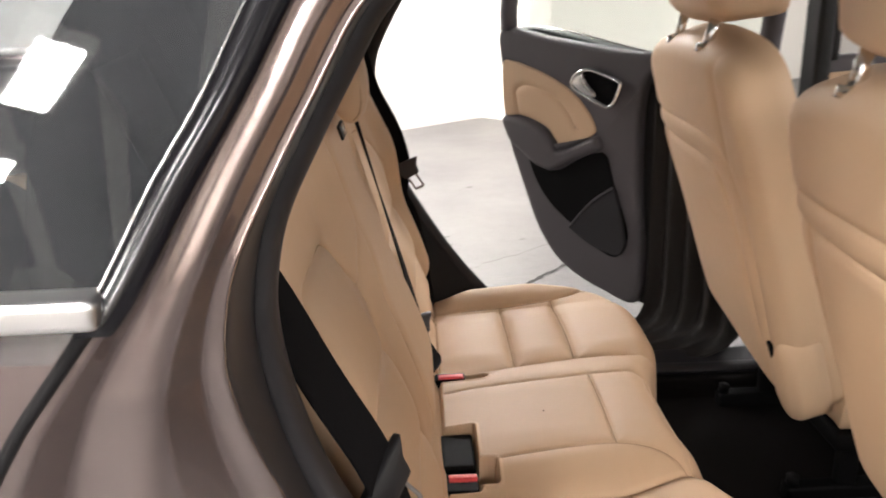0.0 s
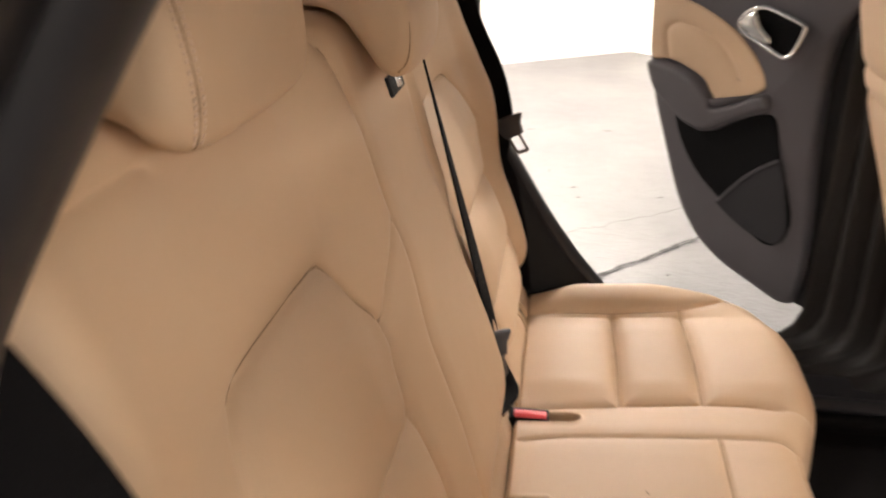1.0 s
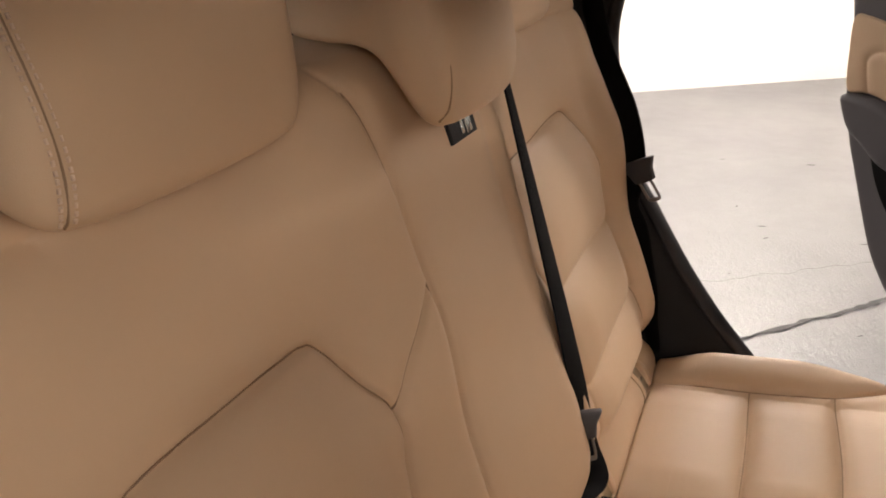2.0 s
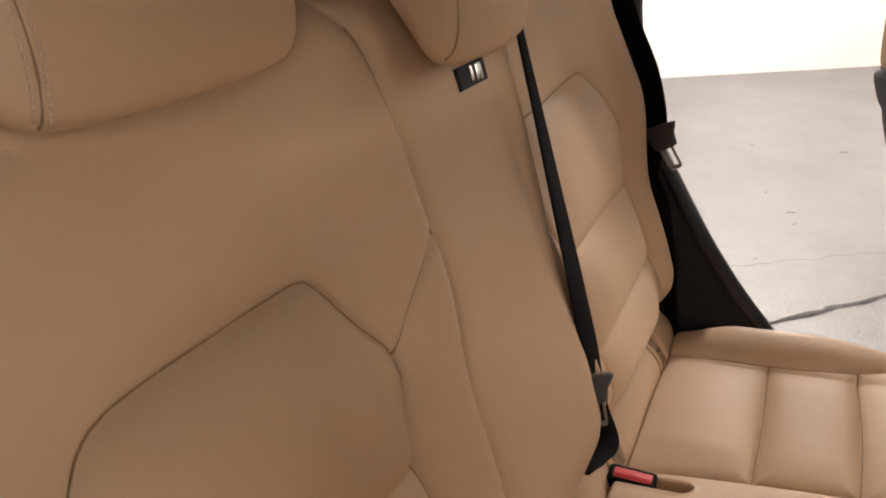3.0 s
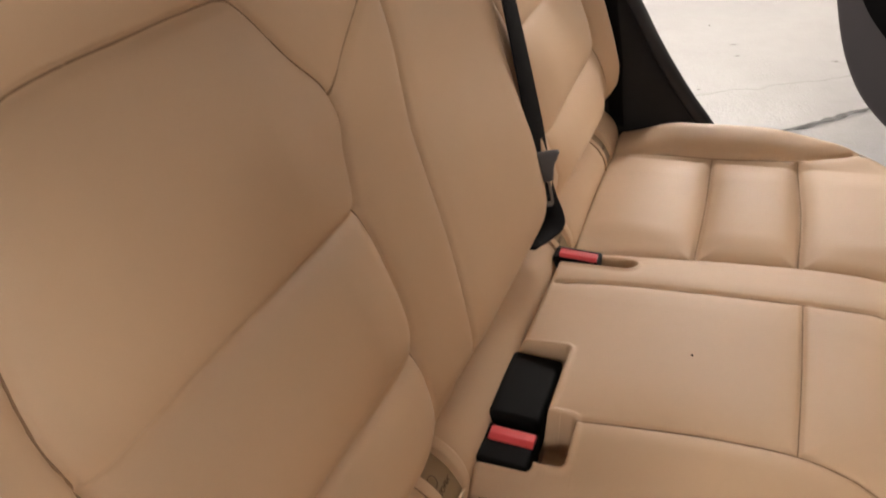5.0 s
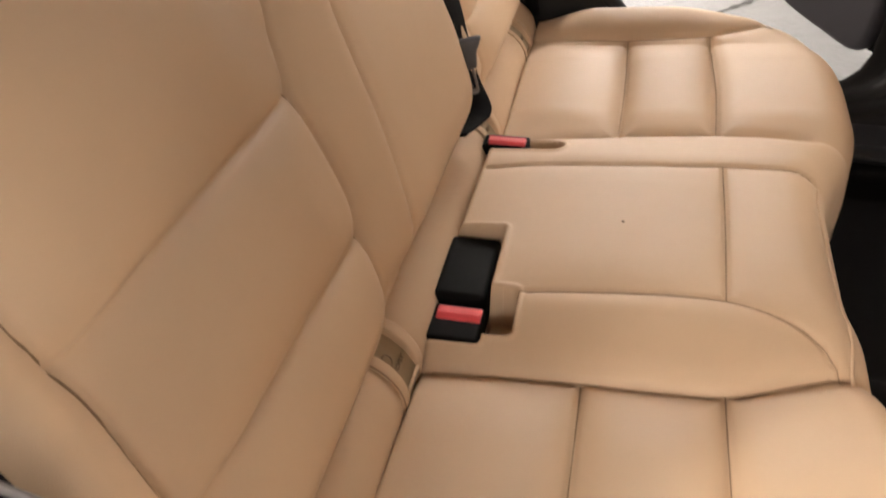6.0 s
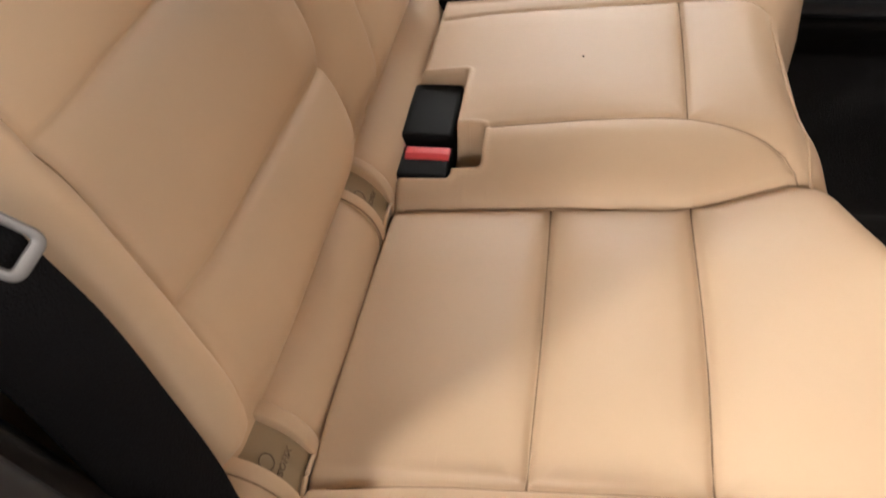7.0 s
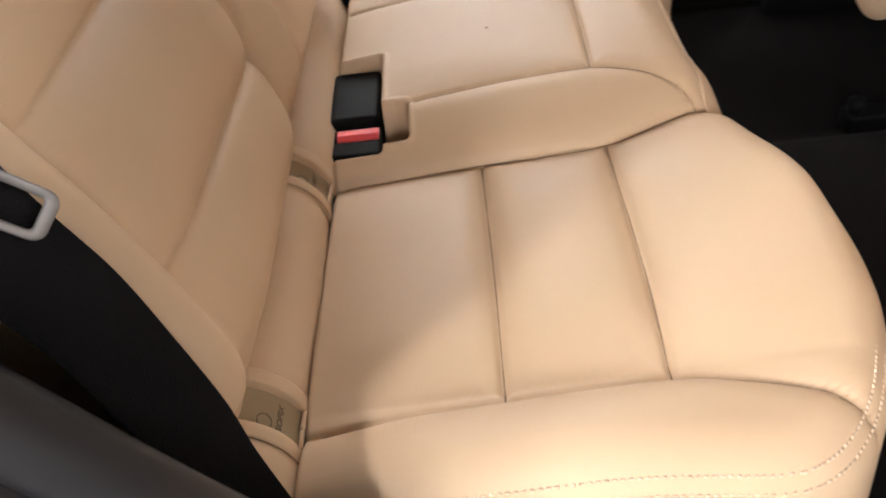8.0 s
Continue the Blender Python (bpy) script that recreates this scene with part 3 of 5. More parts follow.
def build_cushion():
    e = thing("rear_seat_cushion", "wide beige leather rear bench cushion with quilted seams", "car seat", "rear seat", at=(0.2, 0, 0.4))
    R, Rf, ym = 0.048, 0.055, 0.592
    ymid = np.unique(np.concatenate([np.arange(-ym + R, ym - R, 0.0023), np.arange(-.184, -.158, .001), np.arange(-.122, -.104, .001), np.arange(-.026, -.010, .001), np.arange(.132, .176, .001)]))
    side = R * (1 - np.sin(np.linspace(math.pi / 2, 0, 12)))[:-1]
    ys = np.concatenate([-ym + side, ymid, (ym - side)[::-1]])
    xs = np.unique(np.concatenate([np.arange(-0.036, 0.25, 0.0023), np.arange(.036, .086, .001)]))
    u = np.linspace(0, 1, 50)[1:]
    ang = np.linspace(0, math.pi / 2, 12)[1:]
    rows = []
    for y in ys:
        xf = float(cushion_front(y))
        rows.append(np.concatenate([xs, xs[-1] + (xf - Rf - xs[-1]) * u if xf - Rf > xs[-1] + 0.005 else np.linspace(xs[-1], xs[-1] + 0.003, 50)[1:], max(xf - Rf, xs[-1] + 0.003) + min(Rf, xf - xs[-1] - 0.003) * np.sin(ang)]))
    X = np.array(rows)
    Y = np.repeat(ys[:, None], X.shape[1], 1)
    P = np.stack([X.ravel(), Y.ravel()], 1)
    rel, d = seam_relief(P * (1, -1), [smooth_line(s, 6) for s in NEAR_CUSHION], swell=0.0045, wide=0.013)
    rel3, d3 = seam_relief(P, [smooth_line(s, 6) for s in FAR_CUSHION], swell=0.0045, wide=0.013)
    rel, d = rel + rel3, np.minimum(d, d3)
    rel2, d2 = seam_relief(P, [smooth_line(s, 6) for s in CENTRE_SEAMS], depth=0.0030, swell=0.0022, wide=0.012)
    d, rel = np.minimum(d, d2).reshape(X.shape), (rel + rel2).reshape(X.shape)
    yy = np.linspace(-ym, ym, 400)
    edge = np.vstack([[(-0.2, -ym)], np.stack([cushion_front(yy), yy], 1), [(-0.2, ym)]])
    de = line_distance(P, edge).reshape(X.shape)
    k = np.clip(1 - de / R, 0, 1)
    Z = cushion_top(X, Y) + rel + 0.004 + seat_puff(X, Y) - 1.15 * R * (1 - np.sqrt(1 - k ** 2))
    # wells for the belt buckles
    rect = lambda x1, y0, y1, r: np.hypot(np.clip(X - x1 + r, 0, 9), np.clip(np.abs(Y - (y0 + y1) / 2) - (y1 - y0) / 2 + r, 0, 9)) - r
    slot, bay, notch = rect(.081, .138, .170, .0155), rect(.043, -.178, -.027, .004), rect(.071, -.169, -.120, .005)
    for dist, deep in ((slot, 0.05), (bay, 0.055)):
        Z = Z - deep * ramp(-dist, -0.0018, 0.0022)
    Z = Z - 0.048 * ramp(-notch, -0.0018, 0.003) * (1 - ramp(-bay, -0.0018, 0.0022))
    for dist in (slot, np.minimum(bay, notch)):
        Z = Z + 0.0022 * np.exp(-((dist - 0.0035) / 0.003) ** 2)
    XYZ = np.stack([X, Y, Z], 2)
    cell = (d[:-1, :-1] + d[1:, 1:] + d[1:, :-1] + d[:-1, 1:]) / 4
    grid_panels("leather_panel", XYZ, cell < 0.0020, LEATHER, e)
    chain = [XYZ[0, i] for i in range(X.shape[1])] + [XYZ[j, -1] for j in range(1, len(ys))] + [XYZ[-1, i] for i in range(X.shape[1] - 2, -1, -1)]
    low = []
    for f, inset in ((0, 0), (0.25, -0.004), (0.6, -0.002), (1, 0.03)):
        low.append([(v[0] - inset * (1 if v[0] > 0.25 else 0), v[1] * (1 - inset), v[2] + (0.36 - v[2]) * f) for v in chain])
    sheet("skirt", low, LEATHER, e)
    # thread in the seams, then twin stitching along the outer edges
    def flat(q, k):
        if q[0] < 0.002 or q[0] > float(cushion_front(q[1])) - 0.02:
            return None
        row = min(len(ys) - 2, max(0, np.searchsorted(ys, k * q[1]) - 1))
        f = (k * q[1] - ys[row]) / (ys[row + 1] - ys[row])
        za, zb = np.interp(q[0], X[row], Z[row]), np.interp(q[0], X[row + 1], Z[row + 1])
        return float(q[0]), float(k * q[1]), float(za + (zb - za) * f) + 0.0001

    seam_threads(NEAR_CUSHION, lambda q, k: flat(q, -1), e, width=0.0007)
    seam_threads(FAR_CUSHION, flat, e, width=0.0007)
    seam_threads(CENTRE_SEAMS[:3], flat, e, width=0.0007)
    piping = [(float(x), float(y), float(np.interp(x, X[np.abs(ys - y).argmin()], Z[np.abs(ys - y).argmin()])) + 0.0006) for x, y in smooth_line(CENTRE_SEAMS[3], 10)]
    part("piping", tube(piping, 0.0018, 8), LEATHER, e)
    for s in (-1, 1):
        bm = bmesh.new()
        for off in (0.009, 0.0165):
            ln = np.array([q for q in edge if q[1] * s > 0.30 and q[0] > 0])
            if s < 0:
                ln = ln[::-1]
            back_run = np.stack([np.linspace(ln[-1][0], 0.02, 160), np.full(160, s * ym)], 1)
            ln = np.vstack([ln, back_run[1:]])
            fine = np.vstack([a + (b - a) * np.linspace(0, 1, 6, endpoint=False)[:, None] for a, b in zip(ln[:-1], ln[1:])])
            acc = 0
            for a, b in zip(fine[:-1], fine[1:]):
                acc += np.linalg.norm(b - a)
                if acc > 0.0048:
                    acc = 0
                    t = (b - a) / np.linalg.norm(b - a)
                    n = np.array((-t[1], t[0]))
                    if n @ (np.array((0.15, s * 0.3)) - a) < 0:
                        n = -n
                    c = a + n * off
                    kk = 1 - off / R
                    z = float(cushion_top(c[0], c[1])) + 0.0043 - 1.15 * R * (1 - math.sqrt(1 - kk * kk))
                    m = Matrix.Translation((c[0], c[1], z)) @ Matrix.Rotation(math.atan2(t[1], t[0]), 4, "Z") @ Matrix.Diagonal((0.0032, 0.0012, 0.0012, 1))
                    bmesh.ops.create_cube(bm, size=1, matrix=m)
        part("stitching", bm, STITCH, e, "twin rows of cream stitching")
    part("speck", tube([(.1609, -.0115, flat((.1609, -.0115), 1)[2] - 0.001), (.1609, -.0115, flat((.1609, -.0115), 1)[2] + 0.0006)], 0.0012, 8), WELL, e, "tiny dark pinhole mark")
    return e


def roll_at(a, off=0.0):
    """A point of the roll's section (x, z) at the angle a from the front, off metres proud."""
    return -0.06 + (0.0535 + off) * math.cos(a), 0.598 + (0.053 + off) * math.sin(a)


def build_roll():
    """The padded strip between backrest and cushion."""
    e = thing("seat_base_roll", "beige leather padded roll between seat back and cushion", "car seat", "rear seat", at=(-0.03, 0, 0.6))
    ends = [-.565, -.516, -.472, -.246, -.202, .168, .212, .444, .488, .565]
    for y0, y1 in zip(ends[::2], ends[1::2]):
        rows = []
        n = max(6, int((y1 - y0) / 0.012))
        for i in range(n + 1):
            y = y0 + (y1 - y0) * i / n
            drop = -0.0035 * max(0, 1 - min(i, n - i) / 1.2) + 0.0009 * math.sin(y * 31)
            rows.append([(roll_at(a, drop)[0], y, roll_at(a, drop)[1]) for a in np.linspace(-0.9, 2.4, 22)])
        sheet("leather_panel", rows, LEATHER, e)


def build_isofix(y):
    """An anchor pocket: two flat leather bands, a recessed plastic tray between them and a pale front lip."""
    e = thing("child_seat_anchor_cover", "tan plastic anchor pocket between seat back and cushion", "anchor cover", "child seat anchors", at=(-0.02, y, 0.62))
    A = np.linspace(-0.35, 1.9, 20)
    sink = lambda a: -0.0015 - 0.0060 * math.sin(max(0, min(1, (a - 0.10) / 1.75)) * math.pi) ** 0.55
    for s in (-1, 1):
        rows = [[(roll_at(a, o)[0], y + s * w, roll_at(a, o)[1]) for a in A] for w, o in ((0.0165, -0.010), (0.0165, -0.0006), (0.0170, 0.0004), (0.0182, 0.0009), (0.022, 0.0009), (0.0265, 0.0007), (0.0290, 0.0001), (0.0295, -0.003))]
        sheet("rim", rows, LEATHER, e)
    sheet("pocket", [[(roll_at(a, sink(a))[0], y + w, roll_at(a, sink(a))[1]) for a in A] for w in np.linspace(-0.0172, 0.0172, 6)], TANPLASTIC, e)
    part("lip", tube(smooth_line([(roll_at(t, o)[0], y + w, roll_at(t, o)[1]) for w, t, o in ((-.0185, .06, -.001), (-.013, .13, .0), (0, .16, .0004), (.013, .13, .0), (.0185, .06, -.001))], 5), 0.0018, 8), LEATHER, e)
    part("seam", tube([(roll_at(a, .0004)[0], y - 0.0293, roll_at(a, .0004)[1]) for a in np.linspace(-0.3, 2.0, 16)], 0.0006, 6), THREAD, e)
    # printed mark and word
    ring = tube([(0, 0.0058 * math.cos(a), 0.0058 * math.sin(a)) for a in np.linspace(0, 2 * math.pi, 20)], 0.0004, 6)
    c = roll_at(0.80, sink(0.80) + 0.0010)
    bmesh.ops.transform(ring, matrix=Matrix.Translation((c[0], y - 0.0085, c[1])) @ Matrix.Rotation(-0.80, 4, "Y"), verts=ring.verts)
    part("mark", ring, INK, e)
    cu = bpy.data.curves.new("word", "FONT")
    cu.body, cu.size, cu.align_x, cu.extrude = "ISOFIX", 0.0080, "CENTER", 0.0002
    ob = new("word", cu)
    me = bpy.data.meshes.new_from_object(ob)
    bpy.data.objects.remove(ob)
    c = roll_at(0.50, sink(0.50) + 0.0012)
    me.transform(Matrix.Translation((c[0], y - 0.003, c[1])) @ Matrix.Rotation(-0.45 + math.pi / 2, 4, "Y") @ Matrix.Rotation(math.pi / 2, 4, "Z"))
    link_mesh("word", me, INK, e, smooth=False)


def pad(outline, depth, R, name, mat, parent, m, dome=0.01, nr=40, seams=(), label="", back=0.0):
    """A padded form: a closed 2D outline (u, v), domed front in +w, rounded edge of radius R, straight sides to -depth."""
    O = smooth_line(outline, 14, closed=True)
    C = O.mean(0)
    rs = np.concatenate([np.linspace(0.02, 0.8, nr), np.linspace(0.82, 1, 18)])
    V, F = [], []
    n = len(O)
    for r in rs:
        Q = C + (O - C) * r
        V.append(Q)
    P = np.vstack(V)
    d = line_distance(P, np.vstack([O, O[:1]]))
    k = np.clip(1 - d / R, 0, 1)
    w = -R * (1 - np.sqrt(1 - k ** 2)) + dome * (1 - np.repeat(rs, n) ** 2)
    if seams:
        rel, _ = seam_relief(P, [smooth_line(s, 8) if len(s) > 2 else np.array(s, float) for s in seams], depth=0.003, swell=0.004)
        w = w + rel
    V = np.column_stack([P, w])
    rings = len(rs)
    extra = []
    for q, ins in ((0.5, 0.0), (1.0, 0.0), (1.0 + back, 0.3 if back else 0.06)):
        Q = C + (O - C) * (1 - ins)
        extra.append(np.column_stack([Q, np.full(n, -R - (depth - R) * min(q, 1) - (back if q > 1 else 0))]))
    V = np.vstack([V] + extra)
    rings += len(extra)
    for i in range(rings - 1):
        for j in range(n):
            F.append((i * n + j, i * n + (j + 1) % n, (i + 1) * n + (j + 1) % n, (i + 1) * n + j))
    F.append(tuple(range(n))[::-1])
    F.append(tuple((rings - 1) * n + j for j in range(n)))
    W = [m @ Vector(v) for v in V]
    ob = raw(name, W, F, mat, parent, label)
    bm = bmesh.new()
    bm.from_mesh(ob.data)
    bmesh.ops.recalc_face_normals(bm, faces=bm.faces)
    bm.to_mesh(ob.data)
    bm.free()
    return ob


def plane(origin, u, v):
    """The matrix whose x and y axes run along u and v from origin."""
    u, v = Vector(u).normalized(), Vector(v).normalized()
    w = u.cross(v).normalized()
    v = w.cross(u)
    return Matrix(((u.x, v.x, w.x, origin[0]), (u.y, v.y, w.y, origin[1]), (u.z, v.z, w.z, origin[2]), (0, 0, 0, 1)))


def dashes(line3, mat, parent, length=0.0042, step=0.0065, label=""):
    """Small raised stitches along a 3D polyline."""
    bm = bmesh.new()
    acc = 0
    for a, b in zip(line3[:-1], line3[1:]):
        a, b = Vector(a), Vector(b)
        acc += (b - a).length
        if acc > step:
            acc = 0
            m = Matrix.Translation(a) @ (b - a).to_track_quat("X", "Z").to_matrix().to_4x4() @ Matrix.Diagonal((length, 0.0015, 0.0013, 1))
            bmesh.ops.create_cube(bm, size=1, matrix=m)
    part("stitching", bm, mat, parent, label)


def hooked_pad(profile, ya, yb, r, parent, centre, bulge, mean=0.075, name="pillow"):
    """A padded block: a closed side profile (x, z) carried across from ya to yb with rounded ends."""
    O = smooth_line(profile, 8, closed=True)
    T = np.roll(O, -1, 0) - np.roll(O, 1, 0)
    T /= np.linalg.norm(T, axis=1, keepdims=True)
    N = np.stack([T[:, 1], -T[:, 0]], 1)
    area = 0.5 * np.sum(O[:, 0] * np.roll(O[:, 1], -1) - np.roll(O[:, 0], -1) * O[:, 1])
    if area < 0:
        N = -N
    ring = []
    C = np.array(centre)
    q = np.linspace(0, math.pi / 2, 10)
    rim = [(k, 1.0) for k in q] + [(math.pi / 2, f) for f in (.92, .8, .62, .4, .2, .05)]
    side = lambda edge, sg: [(edge + sg * (r * (1 - math.sin(k)) - bulge * (1 - f * f)), r * (1 - math.cos(k)), f) for k, f in rim]
    for y, ins, f in side(ya, 1)[::-1] + [(ya + (yb - ya) * f, -0.004 * math.sin(f * math.pi), 1.0) for f in np.linspace(0.2, 0.8, 12)] + side(yb, -1):
        Q = C + (O - C) * f * (1 - max(0, ins) / mean) - N * min(0, ins)
        ring.append([(x, y, z) for x, z in Q])
    n = len(O)
    F = [(i * n + j, i * n + (j + 1) % n, (i + 1) * n + (j + 1) % n, (i + 1) * n + j) for i in range(len(ring) - 1) for j in range(n)]
    F += [tuple(range(n))[::-1], tuple((len(ring) - 1) * n + j for j in range(n))]
    ob = raw(name, [v for rg in ring for v in rg], F, LEATHER, parent)
    bm = bmesh.new()
    bm.from_mesh(ob.data)
    bmesh.ops.recalc_face_normals(bm, faces=bm.faces)
    bm.to_mesh(ob.data)
    bm.free()
    return ob


def build_headrest(s):
    """An outer headrest that hangs over the front of the seat back; s: the side."""
    y0, y1 = sorted((s * 0.187, s * 0.426))
    e = thing("rear_headrest", "beige leather rear headrest with twin stitching", "headrest", "rear headrests", at=(-0.2, (y0 + y1) / 2, 1.2))
    prof = [(-.178, 1.176), (-.162, 1.184), (-.159, 1.212), (-.163, 1.26), (-.172, 1.31), (-.19, 1.345), (-.225, 1.36), (-.262, 1.35), (-.285, 1.31), (-.286, 1.26), (-.268, 1.218), (-.235, 1.202), (-.205, 1.191)]
    pil = hooked_pad(prof, y0, y1, 0.030, e, (-.222, 1.275), 0.014)
    ln = smooth_line([(-.1655, 1.180), (-.162, 1.185), (-.1595, 1.198), (-.159, 1.212), (-.163, 1.26), (-.172, 1.31), (-.188, 1.343)], 24)

    def sewn(edge, sg, off, up):
        row = []
        for x, z in ln:
            o = off * (1 - 0.45 * float(ramp(z, 1.21, 1.30))) + 0.004
            row.append((x - 0.025 * (1 - math.sqrt(1 - max(0, 1 - o / 0.030) ** 2)) + up, edge + sg * o, z))
        return row

    for edge, sg in (((y0, 1),) if s < 0 else ((y1, -1),)):
        for off in (0.0134, 0.0206):
            dashes(sewn(edge, sg, off, 0.0004), STITCH, pil, 0.0027, 0.0042)
        part("seam", tube(sewn(edge, sg, 0.017, -0.0002), 0.0008, 6), THREAD, pil)
    for k in (-0.05, 0.05):
        part("post", tube([(-0.235, (y0 + y1) / 2 + k, 1.15), (-0.24, (y0 + y1) / 2 + k, 1.24)], 0.006, 10), CHROME, e)


def build_mid_headrest():
    e = thing("centre_headrest", "low beige leather centre headrest hooked over the seat back", "headrest", "rear headrests", at=(-0.18, 0, 1.15))
    prof = [(-.132, 1.152), (-.115, 1.150), (-.105, 1.166), (-.104, 1.20), (-.115, 1.245), (-.142, 1.28), (-.19, 1.298), (-.24, 1.292), (-.264, 1.255), (-.256, 1.222), (-.225, 1.213), (-.192, 1.211), (-.170, 1.201), (-.152, 1.178)]
    pil = hooked_pad(prof, -.078, .100, 0.018, e, (-.155, 1.243), 0.006, 0.06)
    for edge, sg in ((-.078, 1), (.100, -1)):
        ln = smooth_line([(-.118, 1.154), (-.1085, 1.168), (-.1075, 1.20), (-.1185, 1.245), (-.145, 1.278)], 20)
        part("seam", tube([(x, edge + sg * 0.008, z) for x, z in ln], 0.0011, 6), THREAD, pil)
    for off in (0.0, 0.008):
        dashes([(-.158 - off, u, 1.2895 + off * 0.4) for u in np.linspace(-.06, .085, 60)], STITCH, pil)
    gm = plane((-.1445, .047, 1.117), (0, 1, 0), (-.31, 0, 1))
    for name, lo, hi, mat in (("guide_plate", (-.031, -.008, -.004), (.031, .013, .002), TRIM), ("guide_clip", (-.008, -.003, .001), (-.003, .011, .0045), CHROME), ("guide_clip", (.005, -.005, .001), (.019, .011, .0035), CHROME)):
        bm = box(lo, hi, 0.001)
        bmesh.ops.transform(bm, matrix=gm, verts=bm.verts)
        plate = part(name, bm, mat, e if mat is TRIM else plate, "small black guide plate" if mat is TRIM else "")


def button(low, at, length, tilt):
    """A red release button: a pale sloping face with a steeper lower edge, in a thin black frame."""
    bm = bmesh.new()
    prof = [(-.0085, -.008), (-.0085, .0015), (-.0075, .0030), (-.0030, .0052), (-.0015, .0055), (.0075, .0040), (.0085, .0028), (.0085, -.008)]
    ends = [[bm.verts.new((x, y * f, z * f if z > 0 else z)) for y, z in prof] for x, f in ((-.001, .9), (.0005, 1), (length - .0005, 1), (length + .001, .9))]
    for r0, r1 in zip(ends[:-1], ends[1:]):
        for k in range(len(prof)):
            bm.faces.new((r0[k], r0[(k + 1) % len(prof)], r1[(k + 1) % len(prof)], r1[k]))
    bm.faces.new(ends[0])
    bm.faces.new(ends[-1])
    bmesh.ops.transform(bm, matrix=Matrix.Translation(at) @ Matrix.Rotation(tilt, 4, "X"), verts=bm.verts)
    part("release_button", bm, RED, low, "red release button", smooth=False)


def build_buckles():
    e = thing("belt_buckle", "double black belt buckle with a red button in the seat well", "seat belt buckle", "belt buckles", at=(0.02, -0.09, 0.58))
    part("housing", box((-0.014, -0.1265, 0.560), (0.0392, -0.0300, 0.622), 0.007, 4), BUCKLE, e)
    low = part("housing", box((-0.014, -0.1755, 0.555), (0.0405, -0.1275, 0.612), 0.004, 3), BUCKLE, e)
    button(low, (-0.003, -0.1425, 0.611), 0.041, 0.12)
    e = thing("belt_buckle", "black belt buckle with a red button in the seat slot", "seat belt buckle", "belt buckles", at=(0.02, 0.154, 0.58))
    low = part("housing", box((-0.016, 0.1395, 0.575), (0.0400, 0.1675, 0.631), 0.004, 3), BUCKLE, e)
    button(low, (-0.008, 0.1500, 0.629), 0.043, 0.2)


def build_tongue(e, at, down, across, metal=PLATE, wide=1.0, grip_size=1.0, plastic=TONGUE):
    """A belt tongue: black grip with a slot, metal plate with a window."""
    d, w = Vector(down).normalized(), Vector(across).normalized()
    w = (w - d * w.dot(d)).normalized()
    n = d.cross(w)
    if n.x < 0:
        n = -n
    w = w * wide
    at = Vector(at) + n * 0.006
    M = Matrix(((w.x, d.x, n.x, at[0]), (w.y, d.y, n.y, at[1]), (w.z, d.z, n.z, at[2]), (0, 0, 0, 1)))
    grip = [(-.033, -.013), (.033, -.013), (.035, -.006), (.026, .004), (.021, .018), (.016, .022), (-.016, .022), (-.021, .018), (-.026, .004), (-.035, -.006)]
    grip = pad([(u * grip_size / wide, v) for u, v in grip], 0.009, 0.004, "grip", plastic, e, M @ Matrix.Translation((0, 0, .007)), 0.002, nr=8, label="dark grey moulded grip")
    bm = bmesh.new()
    loops = []
    for half, v0, v1, r, z in ((.0095, .0205, .0500, .003, -.0010), (.0125, .0170, .0545, .006, -.0018), (.0135, .0160, .0555, .007, -.0008), (.0135, .0160, .0555, .007, .0008), (.0125, .0170, .0545, .006, .0018), (.0095, .0205, .0500, .003, .0010), (.0085, .0215, .0490, .002, .0)):
        ring = []
        for k, (sx, sy) in enumerate(((1, 1), (-1, 1), (-1, -1), (1, -1))):
            for q in np.linspace(0, math.pi / 2, 6) + k * math.pi / 2:
                ring.append(bm.verts.new((sx * (half - r) + r * math.cos(q), (v1 - r if sy > 0 else v0 + r) + r * math.sin(q), z)))
        loops.append(ring)
    for r0, r1 in zip(loops, loops[1:] + loops[:1]):
        for k in range(len(r0)):
            bm.faces.new((r0[k], r0[(k + 1) % len(r0)], r1[(k + 1) % len(r0)], r1[k]))
    bmesh.ops.transform(bm, matrix=M, verts=bm.verts)
    part("metal_plate", bm, metal, grip, "chromed metal tongue plate")


